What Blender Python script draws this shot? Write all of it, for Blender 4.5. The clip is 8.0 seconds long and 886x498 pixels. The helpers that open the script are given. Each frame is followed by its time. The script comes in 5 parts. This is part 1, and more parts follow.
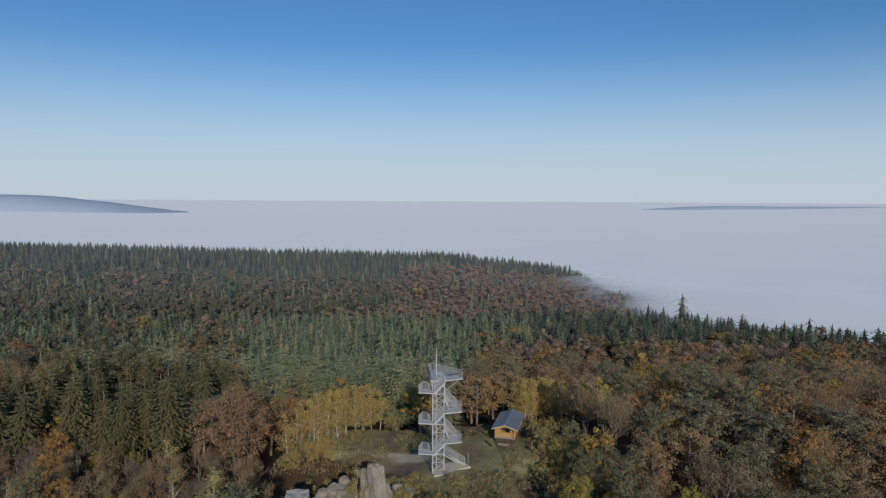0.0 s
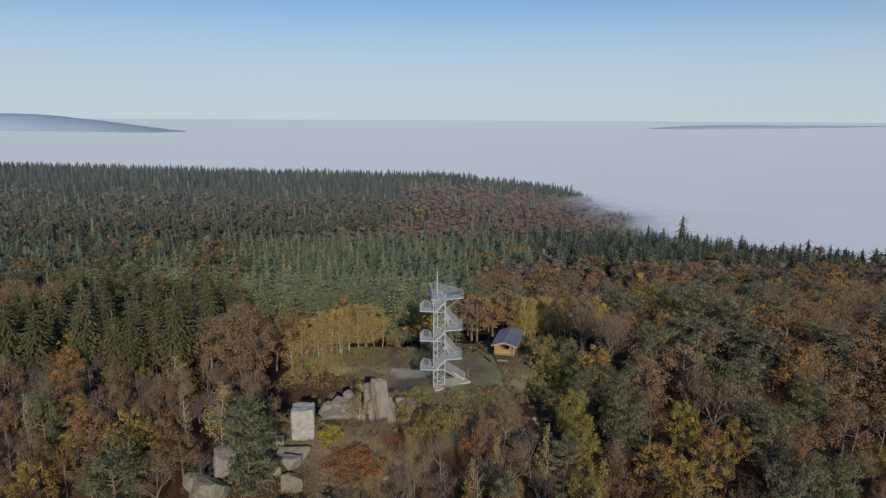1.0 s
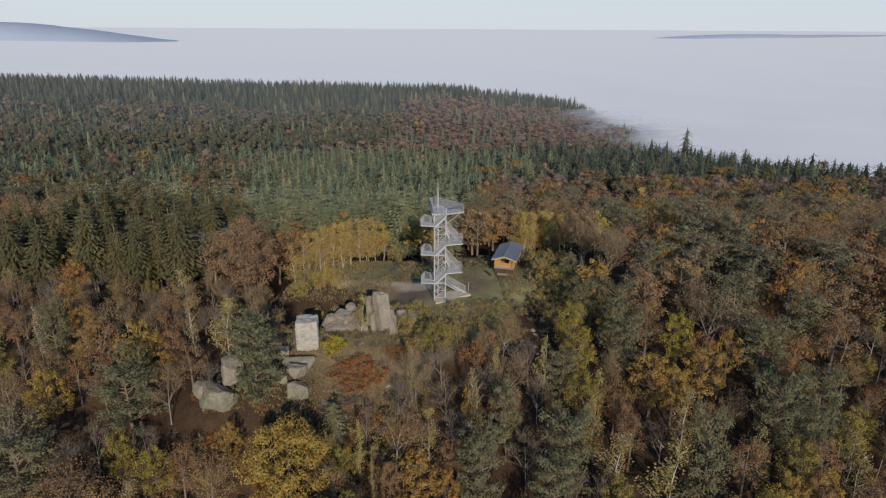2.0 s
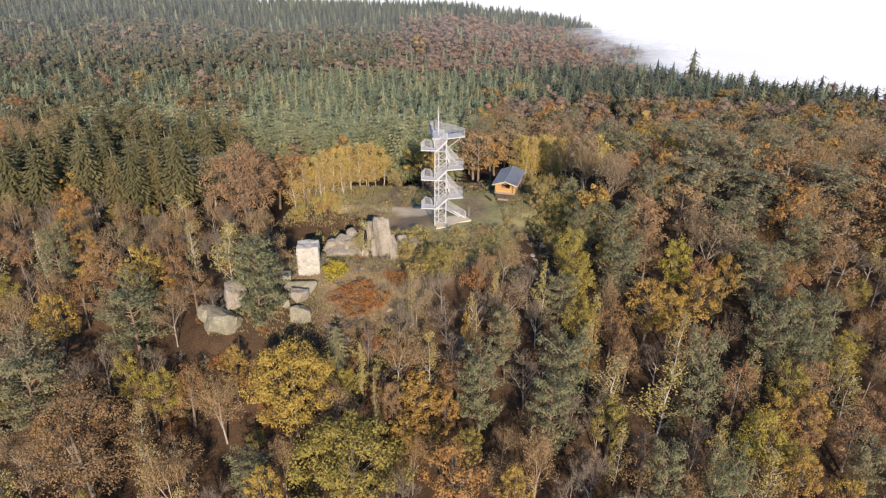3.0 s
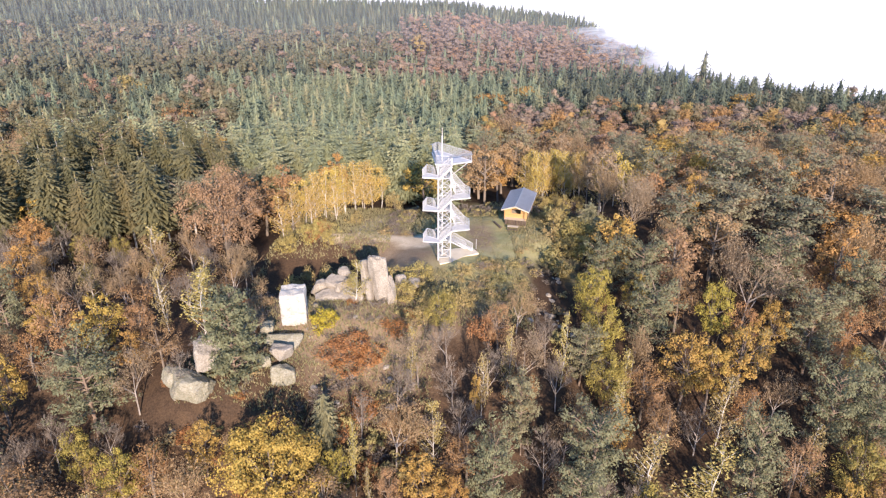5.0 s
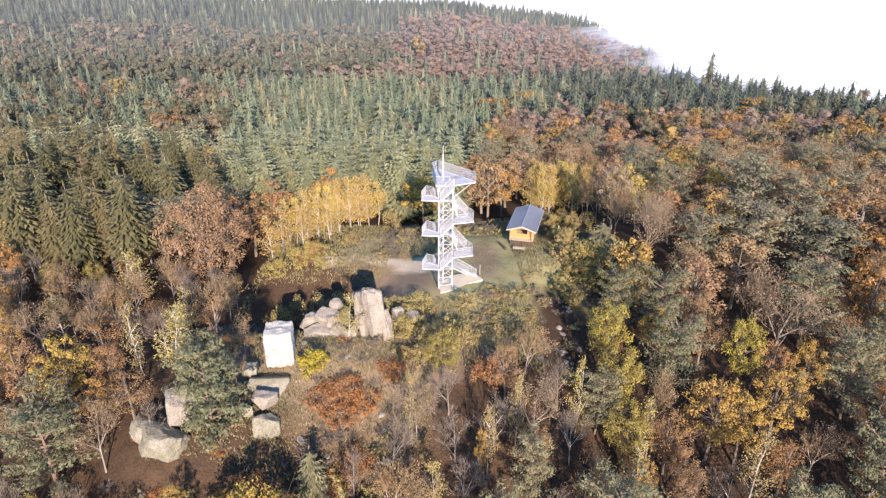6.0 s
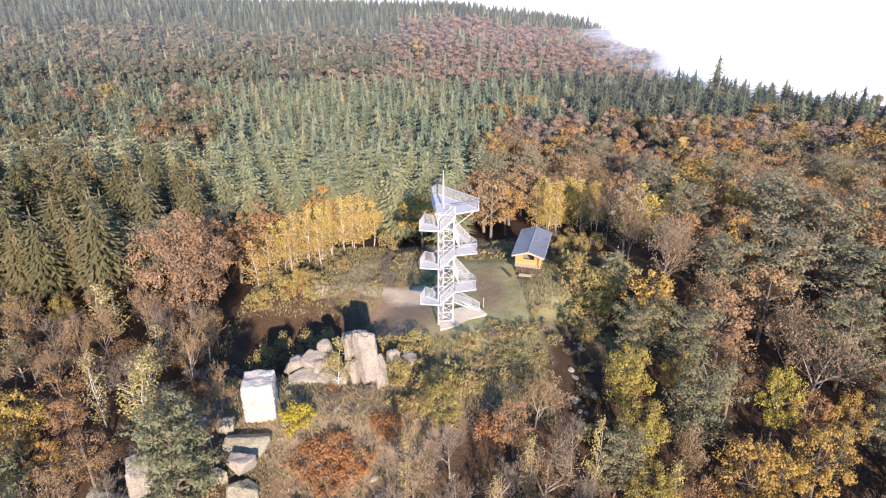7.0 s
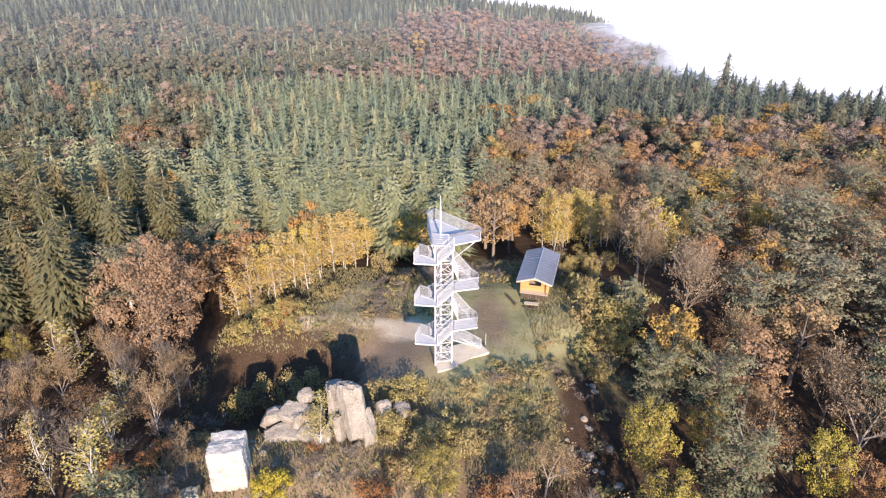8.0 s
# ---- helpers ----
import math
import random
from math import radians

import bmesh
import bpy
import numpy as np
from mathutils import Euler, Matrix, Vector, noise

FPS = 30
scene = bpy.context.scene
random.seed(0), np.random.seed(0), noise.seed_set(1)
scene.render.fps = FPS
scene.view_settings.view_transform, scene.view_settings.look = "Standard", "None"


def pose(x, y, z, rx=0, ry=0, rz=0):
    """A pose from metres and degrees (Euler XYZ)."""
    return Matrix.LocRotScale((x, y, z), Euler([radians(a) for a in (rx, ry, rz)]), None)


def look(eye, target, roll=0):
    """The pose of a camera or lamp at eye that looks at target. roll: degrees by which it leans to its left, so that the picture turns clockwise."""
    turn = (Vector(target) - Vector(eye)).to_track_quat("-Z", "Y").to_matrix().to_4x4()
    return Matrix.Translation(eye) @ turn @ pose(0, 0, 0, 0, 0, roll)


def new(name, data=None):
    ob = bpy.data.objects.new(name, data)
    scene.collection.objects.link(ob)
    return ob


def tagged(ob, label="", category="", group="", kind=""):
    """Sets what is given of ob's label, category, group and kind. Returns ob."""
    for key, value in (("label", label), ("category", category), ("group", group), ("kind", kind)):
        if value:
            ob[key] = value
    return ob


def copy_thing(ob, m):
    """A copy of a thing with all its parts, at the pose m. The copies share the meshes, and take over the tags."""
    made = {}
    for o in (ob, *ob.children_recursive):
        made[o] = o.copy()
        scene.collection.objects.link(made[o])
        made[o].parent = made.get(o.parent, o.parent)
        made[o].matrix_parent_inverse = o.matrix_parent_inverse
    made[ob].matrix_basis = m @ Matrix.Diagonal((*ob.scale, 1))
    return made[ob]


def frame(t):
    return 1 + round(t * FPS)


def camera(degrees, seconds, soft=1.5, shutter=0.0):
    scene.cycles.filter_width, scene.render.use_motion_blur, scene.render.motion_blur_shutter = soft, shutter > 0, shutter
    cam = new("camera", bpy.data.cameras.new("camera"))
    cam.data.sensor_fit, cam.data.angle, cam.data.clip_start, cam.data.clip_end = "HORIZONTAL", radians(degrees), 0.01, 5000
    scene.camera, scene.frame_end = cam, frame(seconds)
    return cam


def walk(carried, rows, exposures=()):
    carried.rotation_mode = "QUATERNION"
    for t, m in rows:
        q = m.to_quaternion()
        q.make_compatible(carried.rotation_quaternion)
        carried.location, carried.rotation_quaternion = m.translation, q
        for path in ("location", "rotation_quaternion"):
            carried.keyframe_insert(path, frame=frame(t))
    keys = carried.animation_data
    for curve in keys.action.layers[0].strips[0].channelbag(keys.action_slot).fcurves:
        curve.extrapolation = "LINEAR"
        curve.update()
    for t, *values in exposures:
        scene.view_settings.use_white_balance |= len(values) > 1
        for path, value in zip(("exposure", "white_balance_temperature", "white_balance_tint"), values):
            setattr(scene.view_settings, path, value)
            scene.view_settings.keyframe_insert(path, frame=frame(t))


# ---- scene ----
# ---- camera ----
cam = camera(67.6, 8.0, 1.25)
PATH = [
    (0, (0.44, -96.80, 41.29), (0.451, -94.805, 41.144), 0.3),
    (0.5, (0.47, -96.80, 41.26), (0.479, -94.818, 40.997), 0.3),
    (1, (0.47, -96.82, 41.28), (0.479, -94.857, 40.896), 0.3),
    (1.5, (0.47, -96.80, 41.24), (0.479, -94.868, 40.723), 0.3),
    (2, (0.477, -96.82, 41.26), (0.485, -94.922, 40.627), 0.3),
    (2.2, (0.48, -96.8, 41.3), (0.488, -94.917, 40.627), 0.3),
    (3.2, (0.51, -96.62, 41.44), (0.517, -94.814, 40.582), 0.4),
    (3.5, (0.513, -96.6, 41.453), (0.52, -94.794, 40.595), 0.4),
    (3.7, (0.4, -94.6, 41.49), (0.407, -92.793, 40.634), 0.4),
    (4, (0.117, -89.675, 41.575), (0.125, -87.866, 40.722), 0.4),
    (4.5, (0.064, -86.513, 41.591), (0.07, -84.703, 40.74), 0.3),
    (6, (-0.113, -75.307, 41.894), (-0.108, -73.5, 41.037), 0.2),
    (6.5, (-0.084, -71.307, 42.019), (-0.08, -69.5, 41.162), 0.2),
    (7, (-0.121, -66.678, 42.087), (-0.116, -64.871, 41.23), 0.2),
    (7.5, (0.019, -62.2, 42.326), (0.023, -60.394, 41.466), 0.2),
    (8, (0.229, -57.264, 42.246), (0.232, -55.466, 41.37), 0.2),
]
EXPOSURE = [(0, -1.03, 6250, 8), (1, -0.98, 6400, 10), (2.2, -0.62, 6850, 12), (3.3, 0.44, 7250, 16), (3.8, 0.54, 7100, 16), (4.1, 0.78, 6700, 21), (5, 0.85, 6700, 22), (8, 0.85, 6700, 22)]
walk(cam, [(t, look(eye, target, roll)) for t, eye, target, roll in PATH], EXPOSURE)

# ---- daylight: a low autumn sun from behind, slightly to the right ----
SUN_EL = 21.0
SUN_TO = Vector((-0.16, 0.987, 0)).normalized()      # the way the shadows fall
world = bpy.data.worlds.new("sky")
scene.world = world
world.use_nodes = True
wt = world.node_tree
sky = wt.nodes.new("ShaderNodeTexSky")
sky.sky_type, sky.sun_disc = "NISHITA", False
sky.sun_elevation = radians(SUN_EL)
sky.sun_rotation = math.atan2(-SUN_TO.x, -SUN_TO.y)
sky.altitude, sky.air_density, sky.dust_density, sky.ozone_density = 500, 1.0, 0.15, 3.0
wt.nodes["Background"].inputs["Strength"].default_value = 0.137
clear = wt.nodes.new("ShaderNodeMix")                 # clear cold air: a deeper blue
clear.data_type, clear.blend_type = "RGBA", "MULTIPLY"
clear.inputs[0].default_value, clear.inputs[7].default_value = 1.0, (0.68, 1.03, 1.27, 1)
wt.links.new(sky.outputs[0], clear.inputs[6])
way = wt.nodes.new("ShaderNodeTexCoord")
height = wt.nodes.new("ShaderNodeSeparateXYZ")
wt.links.new(way.outputs["Generated"], height.inputs[0])
haze = wt.nodes.new("ShaderNodeValToRGB")             # pale haze low over the horizon, all round
haze.color_ramp.interpolation = "EASE"
for e, (at, v) in zip(haze.color_ramp.elements, ((0.0, 0.92), (0.24, 0.0))):
    e.position, e.color = at, (v, v, v, 1)
wt.links.new(height.outputs["Z"], haze.inputs[0])
pale = wt.nodes.new("ShaderNodeMix")
pale.data_type = "RGBA"
pale.inputs[7].default_value = (7.9, 8.7, 9.6, 1)
wt.links.new(haze.outputs[0], pale.inputs[0])
wt.links.new(clear.outputs[2], pale.inputs[6])
wt.links.new(pale.outputs[2], wt.nodes["Background"].inputs["Color"])
sun = new("sun", bpy.data.lights.new("sun", "SUN"))
sun.data.energy, sun.data.angle, sun.data.color = 4.9, radians(0.6), (1.0, 0.9, 0.77)
down = math.tan(radians(SUN_EL))
sun.matrix_world = look((0, 0, 80), (SUN_TO.x, SUN_TO.y, 80 - down))

# ---- materials ----
def node(nt, kind, **inputs):
    n = nt.nodes.new(kind)
    for key, value in inputs.items():
        n.inputs[key.replace("_", " ")].default_value = value
    return n


def blank(name):
    m = bpy.data.materials.new(name)
    m.use_nodes = True
    return m, m.node_tree, m.node_tree.nodes["Principled BSDF"]


def ramp(nt, fac, stops):
    r = nt.nodes.new("ShaderNodeValToRGB")
    while len(r.color_ramp.elements) < len(stops):
        r.color_ramp.elements.new(0.5)
    for e, (at, c) in zip(r.color_ramp.elements, stops):
        e.position, e.color = at, (*c, 1)
    nt.links.new(fac, r.inputs[0])
    return r.outputs[0]


def noise_at(nt, scale, detail=4.0, space="Object", stretch=None, rough=0.6):
    if space == "World":
        src = nt.nodes.new("ShaderNodeNewGeometry").outputs["Position"]
    else:
        src = nt.nodes.new("ShaderNodeTexCoord").outputs[space]
    if stretch:
        mp = nt.nodes.new("ShaderNodeMapping")
        mp.inputs["Scale"].default_value = stretch
        nt.links.new(src, mp.inputs["Vector"])
        src = mp.outputs[0]
    n = node(nt, "ShaderNodeTexNoise", Scale=scale, Detail=detail, Roughness=rough)
    nt.links.new(src, n.inputs["Vector"])
    return n.outputs["Fac"]


def mix(nt, fac, a, b, mode="MIX"):
    m = nt.nodes.new("ShaderNodeMix")
    m.data_type, m.blend_type = "RGBA", mode
    for sock, v in ((m.inputs[0], fac), (m.inputs[6], a), (m.inputs[7], b)):
        if isinstance(v, (int, float)):
            sock.default_value = v
        elif isinstance(v, tuple):
            sock.default_value = (*v, 1)
        else:
            nt.links.new(v, sock)
    return m.outputs[2]


def maths(nt, op, a, b=0.0):
    m = nt.nodes.new("ShaderNodeMath")
    m.operation = op
    for sock, v in zip(m.inputs, (a, b)):
        if isinstance(v, (int, float)):
            sock.default_value = v
        else:
            nt.links.new(v, sock)
    return m.outputs[0]


def bump(nt, bsdf, height, strength=0.5, distance=0.05):
    b = node(nt, "ShaderNodeBump", Strength=strength, Distance=distance)
    nt.links.new(height, b.inputs["Height"])
    nt.links.new(b.outputs[0], bsdf.inputs["Normal"])


def leaf_material(name, stops, dark=0.55, translucent=0.2, patch=0.0, each=0.3):
    """Foliage: hue by tree, tone by leaf, with light passing through."""
    m, nt, bsdf = blank(name)
    ob = nt.nodes.new("ShaderNodeObjectInfo").outputs["Random"]
    isl = nt.nodes.new("ShaderNodeNewGeometry").outputs["Random Per Island"]
    fac = maths(nt, "ADD", maths(nt, "MULTIPLY", ob, 0.76), maths(nt, "MULTIPLY", isl, 0.24))
    if patch:
        big = noise_at(nt, patch, 2.0, "World")
        fac = maths(nt, "ADD", maths(nt, "MULTIPLY", isl, each), maths(nt, "MULTIPLY", maths(nt, "SUBTRACT", big, 0.2), 1.45 - each))
    col = ramp(nt, fac, stops)
    tone = maths(nt, "ADD", maths(nt, "MULTIPLY", noise_at(nt, 1.3, 3.0, "World"), 1.4), maths(nt, "MULTIPLY", isl, 0.2))
    col = mix(nt, 1.0, col, ramp(nt, tone, [(0.35, (dark, dark, dark)), (1.0, (1.15, 1.15, 1.15))]), "MULTIPLY")
    nt.links.new(col, bsdf.inputs["Base Color"])
    bsdf.inputs["Roughness"].default_value = 0.75
    bsdf.inputs["Specular IOR Level"].default_value = 0.2
    tr = nt.nodes.new("ShaderNodeBsdfTranslucent")
    nt.links.new(col, tr.inputs["Color"])
    mx = nt.nodes.new("ShaderNodeMixShader")
    mx.inputs[0].default_value = translucent
    nt.links.new(bsdf.outputs[0], mx.inputs[1])
    nt.links.new(tr.outputs[0], mx.inputs[2])
    nt.links.new(mx.outputs[0], nt.nodes["Material Output"].inputs["Surface"])
    return m


GOLD = leaf_material("golden_leaves", [(0.0, (0.45, 0.325, 0.075)), (0.4, (0.45, 0.29, 0.08)), (0.7, (0.44, 0.25, 0.08)), (1.0, (0.42, 0.22, 0.085))], 0.54, 0.18)
YELLOW = leaf_material("bright_yellow_leaves", [(0.0, (0.54, 0.44, 0.05)), (1.0, (0.48, 0.38, 0.06))], 0.6, 0.3)
TAN = leaf_material("withered_tan_leaves", [(0.0, (0.43, 0.28, 0.135)), (0.5, (0.37, 0.26, 0.145)), (1.0, (0.33, 0.25, 0.165))])
LIME = leaf_material("yellow_green_leaves", [(0.0, (0.40, 0.325, 0.065)), (0.5, (0.36, 0.285, 0.072)), (1.0, (0.30, 0.245, 0.08))], 0.55, 0.18)
RUSSET = leaf_material("russet_leaves", [(0.0, (0.36, 0.19, 0.075)), (0.5, (0.34, 0.205, 0.095)), (1.0, (0.31, 0.21, 0.115))])
BIRCHLEAF = leaf_material("birch_leaves", [(0.0, (0.58, 0.45, 0.11)), (0.5, (0.55, 0.39, 0.12)), (1.0, (0.50, 0.34, 0.13))])
NEEDLE = leaf_material("pine_needles", [(0.0, (0.165, 0.175, 0.095)), (0.5, (0.215, 0.21, 0.112)), (1.0, (0.27, 0.24, 0.13))], 0.55, 0.2)
GREYNEEDLE = leaf_material("grey_pine_needles", [(0.0, (0.19, 0.19, 0.115)), (0.5, (0.245, 0.23, 0.135)), (1.0, (0.30, 0.265, 0.155))], 0.6, 0.2)
OLDNEEDLE = leaf_material("old_conifer_needles", [(0.0, (0.13, 0.125, 0.06)), (0.5, (0.18, 0.16, 0.075)), (1.0, (0.24, 0.19, 0.09))], 0.55, 0.15)
SPRUCE = leaf_material("spruce_needles", [(0.0, (0.25, 0.275, 0.155)), (0.5, (0.32, 0.33, 0.18)), (1.0, (0.38, 0.355, 0.19))], 0.65, 0.25)
RUST = leaf_material("rust_leaves", [(0.0, (0.46, 0.21, 0.07)), (1.0, (0.40, 0.20, 0.09))], 0.6, 0.28)
COPPER = leaf_material("copper_leaves", [(0.0, (0.42, 0.22, 0.095)), (0.5, (0.39, 0.23, 0.11)), (1.0, (0.35, 0.225, 0.13))])
STRAW = leaf_material("straw_yellow_leaves", [(0.0, (0.46, 0.38, 0.12)), (0.5, (0.42, 0.33, 0.12)), (1.0, (0.37, 0.28, 0.13))])
OLIVE = leaf_material("olive_scrub_leaves", [(0.0, (0.33, 0.30, 0.12)), (0.5, (0.38, 0.31, 0.13)), (1.0, (0.40, 0.28, 0.14))])


def wood_mass_material(name, stops, fine=0.55, translucent=0.12):
    """Far woodland: hue by tree, tone by bough, fine light and dark of the twigs."""
    m, nt, bsdf = blank(name)
    at = nt.nodes.new("ShaderNodeAttribute")
    at.attribute_name = "tone"
    isl = nt.nodes.new("ShaderNodeNewGeometry").outputs["Random Per Island"]
    fac = maths(nt, "ADD", maths(nt, "MULTIPLY", at.outputs["Fac"], 0.82), maths(nt, "MULTIPLY", isl, 0.18))
    col = ramp(nt, fac, stops)
    tone = maths(nt, "ADD", maths(nt, "MULTIPLY", noise_at(nt, 0.9, 5.0, "World", None, 0.75), 1.2), maths(nt, "MULTIPLY", isl, 0.25))
    col = mix(nt, 1.0, col, ramp(nt, tone, [(0.45, (fine, fine, fine)), (1.0, (1.25, 1.25, 1.25))]), "MULTIPLY")
    nt.links.new(col, bsdf.inputs["Base Color"])
    bsdf.inputs["Roughness"].default_value = 0.85
    bsdf.inputs["Specular IOR Level"].default_value = 0.15
    tr = nt.nodes.new("ShaderNodeBsdfTranslucent")
    nt.links.new(col, tr.inputs["Color"])
    mx = nt.nodes.new("ShaderNodeMixShader")
    mx.inputs[0].default_value = translucent
    nt.links.new(bsdf.outputs[0], mx.inputs[1])
    nt.links.new(tr.outputs[0], mx.inputs[2])
    nt.links.new(mx.outputs[0], nt.nodes["Material Output"].inputs["Surface"])
    return m


FAR_SPRUCE = wood_mass_material("far_spruce_needles", [(0.0, (0.145, 0.185, 0.125)), (0.5, (0.20, 0.23, 0.14)), (0.85, (0.245, 0.25, 0.145)), (1.0, (0.30, 0.265, 0.155))], 0.6)
FAR_DARK = wood_mass_material("far_dark_spruce_needles", [(0.0, (0.072, 0.095, 0.074)), (0.5, (0.108, 0.128, 0.088)), (1.0, (0.16, 0.16, 0.10))], 0.6)
FAR_PINE = wood_mass_material("far_pine_needles", [(0.0, (0.10, 0.11, 0.07)), (0.5, (0.15, 0.14, 0.083)), (0.85, (0.185, 0.155, 0.092)), (1.0, (0.235, 0.17, 0.11))], 0.7)
FAR_RUSSET = wood_mass_material("far_beech_leaves", [(0.0, (0.24, 0.185, 0.15)), (0.5, (0.27, 0.19, 0.14)), (0.85, (0.285, 0.185, 0.125)), (1.0, (0.35, 0.195, 0.105))], 0.8, 0.2)
FAR_TAN = wood_mass_material("far_bare_twigs", [(0.0, (0.22, 0.175, 0.135)), (0.5, (0.28, 0.215, 0.155)), (1.0, (0.34, 0.235, 0.15))], 0.75, 0.2)
FAR_GOLD = wood_mass_material("far_golden_leaves", [(0.0, (0.36, 0.20, 0.10)), (0.4, (0.39, 0.245, 0.10)), (0.7, (0.39, 0.285, 0.105)), (1.0, (0.34, 0.28, 0.115))], 0.7, 0.25)


def bark_material(name, a, b, scale=3.0):
    m, nt, bsdf = blank(name)
    n = noise_at(nt, scale, 5.0, "World", (1, 1, 0.25))
    nt.links.new(ramp(nt, n, [(0.3, a), (0.7, b)]), bsdf.inputs["Base Color"])
    bsdf.inputs["Roughness"].default_value = 0.9
    bump(nt, bsdf, n, 0.6, 0.05)
    return m


BARK = bark_material("grey_brown_bark", (0.10, 0.075, 0.055), (0.24, 0.19, 0.15))
TWIG = bark_material("bare_twigs", (0.13, 0.10, 0.075), (0.30, 0.24, 0.18), 0.7)
PINEBARK = bark_material("pine_bark", (0.13, 0.09, 0.06), (0.30, 0.215, 0.15))
PALEBARK = bark_material("pale_grey_bark", (0.22, 0.18, 0.145), (0.50, 0.43, 0.36), 1.4)
BIRCHBARK = bark_material("birch_bark", (0.30, 0.26, 0.22), (0.72, 0.68, 0.60), 1.6)


def stone_material(name, a, b, c, scale=0.8, crack=0.7):
    m, nt, bsdf = blank(name)
    bsdf.inputs["Specular IOR Level"].default_value = 0.15
    n = noise_at(nt, scale, 6.0)
    f = noise_at(nt, scale * 9, 5.0)
    col = mix(nt, 0.6, ramp(nt, n, [(0.3, a), (0.5, b), (0.72, c)]), ramp(nt, f, [(0.3, a), (0.7, c)]))
    nt.links.new(col, bsdf.inputs["Base Color"])
    bsdf.inputs["Roughness"].default_value = 0.92
    bump(nt, bsdf, maths(nt, "ADD", maths(nt, "MULTIPLY", n, 2.0), f), crack, 0.15)
    return m


ROCK = stone_material("sandstone", (0.15, 0.125, 0.09), (0.38, 0.33, 0.265), (0.50, 0.44, 0.36))
PALE = stone_material("pale_weathered_stone", (0.26, 0.235, 0.19), (0.60, 0.56, 0.48), (0.68, 0.64, 0.56), 1.3, 0.6)
MOSSY = stone_material("mossy_sandstone", (0.14, 0.13, 0.06), (0.30, 0.26, 0.17), (0.46, 0.42, 0.34), 0.9)
CONCRETE = stone_material("concrete", (0.50, 0.43, 0.32), (0.66, 0.57, 0.43), (0.74, 0.65, 0.50), 1.2, 0.2)


def steel_material(name, tone, rough, metal):
    m, nt, bsdf = blank(name)
    n = noise_at(nt, 2.5, 5.0)
    nt.links.new(ramp(nt, n, [(0.3, tuple(t * 0.86 for t in tone)), (0.7, tone)]), bsdf.inputs["Base Color"])
    bsdf.inputs["Roughness"].default_value, bsdf.inputs["Metallic"].default_value = rough, metal
    return m


STEEL = steel_material("galvanised_steel", (0.62, 0.61, 0.60), 0.55, 0.15)
WIRE = steel_material("galvanised_wire", (0.57, 0.565, 0.56), 0.6, 0.1)
ROOFING = steel_material("grey_roof_sheet", (0.42, 0.44, 0.48), 0.5, 0.2)


def wood_material(name, a, b):
    m, nt, bsdf = blank(name)
    n = noise_at(nt, 3.0, 6.0, "Object", (0.6, 6, 6))
    rnd = nt.nodes.new("ShaderNodeObjectInfo").outputs["Random"]
    col = ramp(nt, maths(nt, "ADD", maths(nt, "MULTIPLY", n, 0.7), maths(nt, "MULTIPLY", rnd, 0.35)), [(0.25, a), (0.8, b)])
    nt.links.new(col, bsdf.inputs["Base Color"])
    bsdf.inputs["Roughness"].default_value = 0.7
    bump(nt, bsdf, n, 0.3, 0.01)
    return m


PINEBOARD = wood_material("oiled_pine_boards", (0.36, 0.19, 0.06), (0.58, 0.34, 0.13))
DARKWOOD = wood_material("dark_weathered_wood", (0.07, 0.05, 0.035), (0.16, 0.11, 0.08))
PALEWOOD = wood_material("pale_fascia_wood", (0.45, 0.36, 0.25), (0.62, 0.52, 0.38))


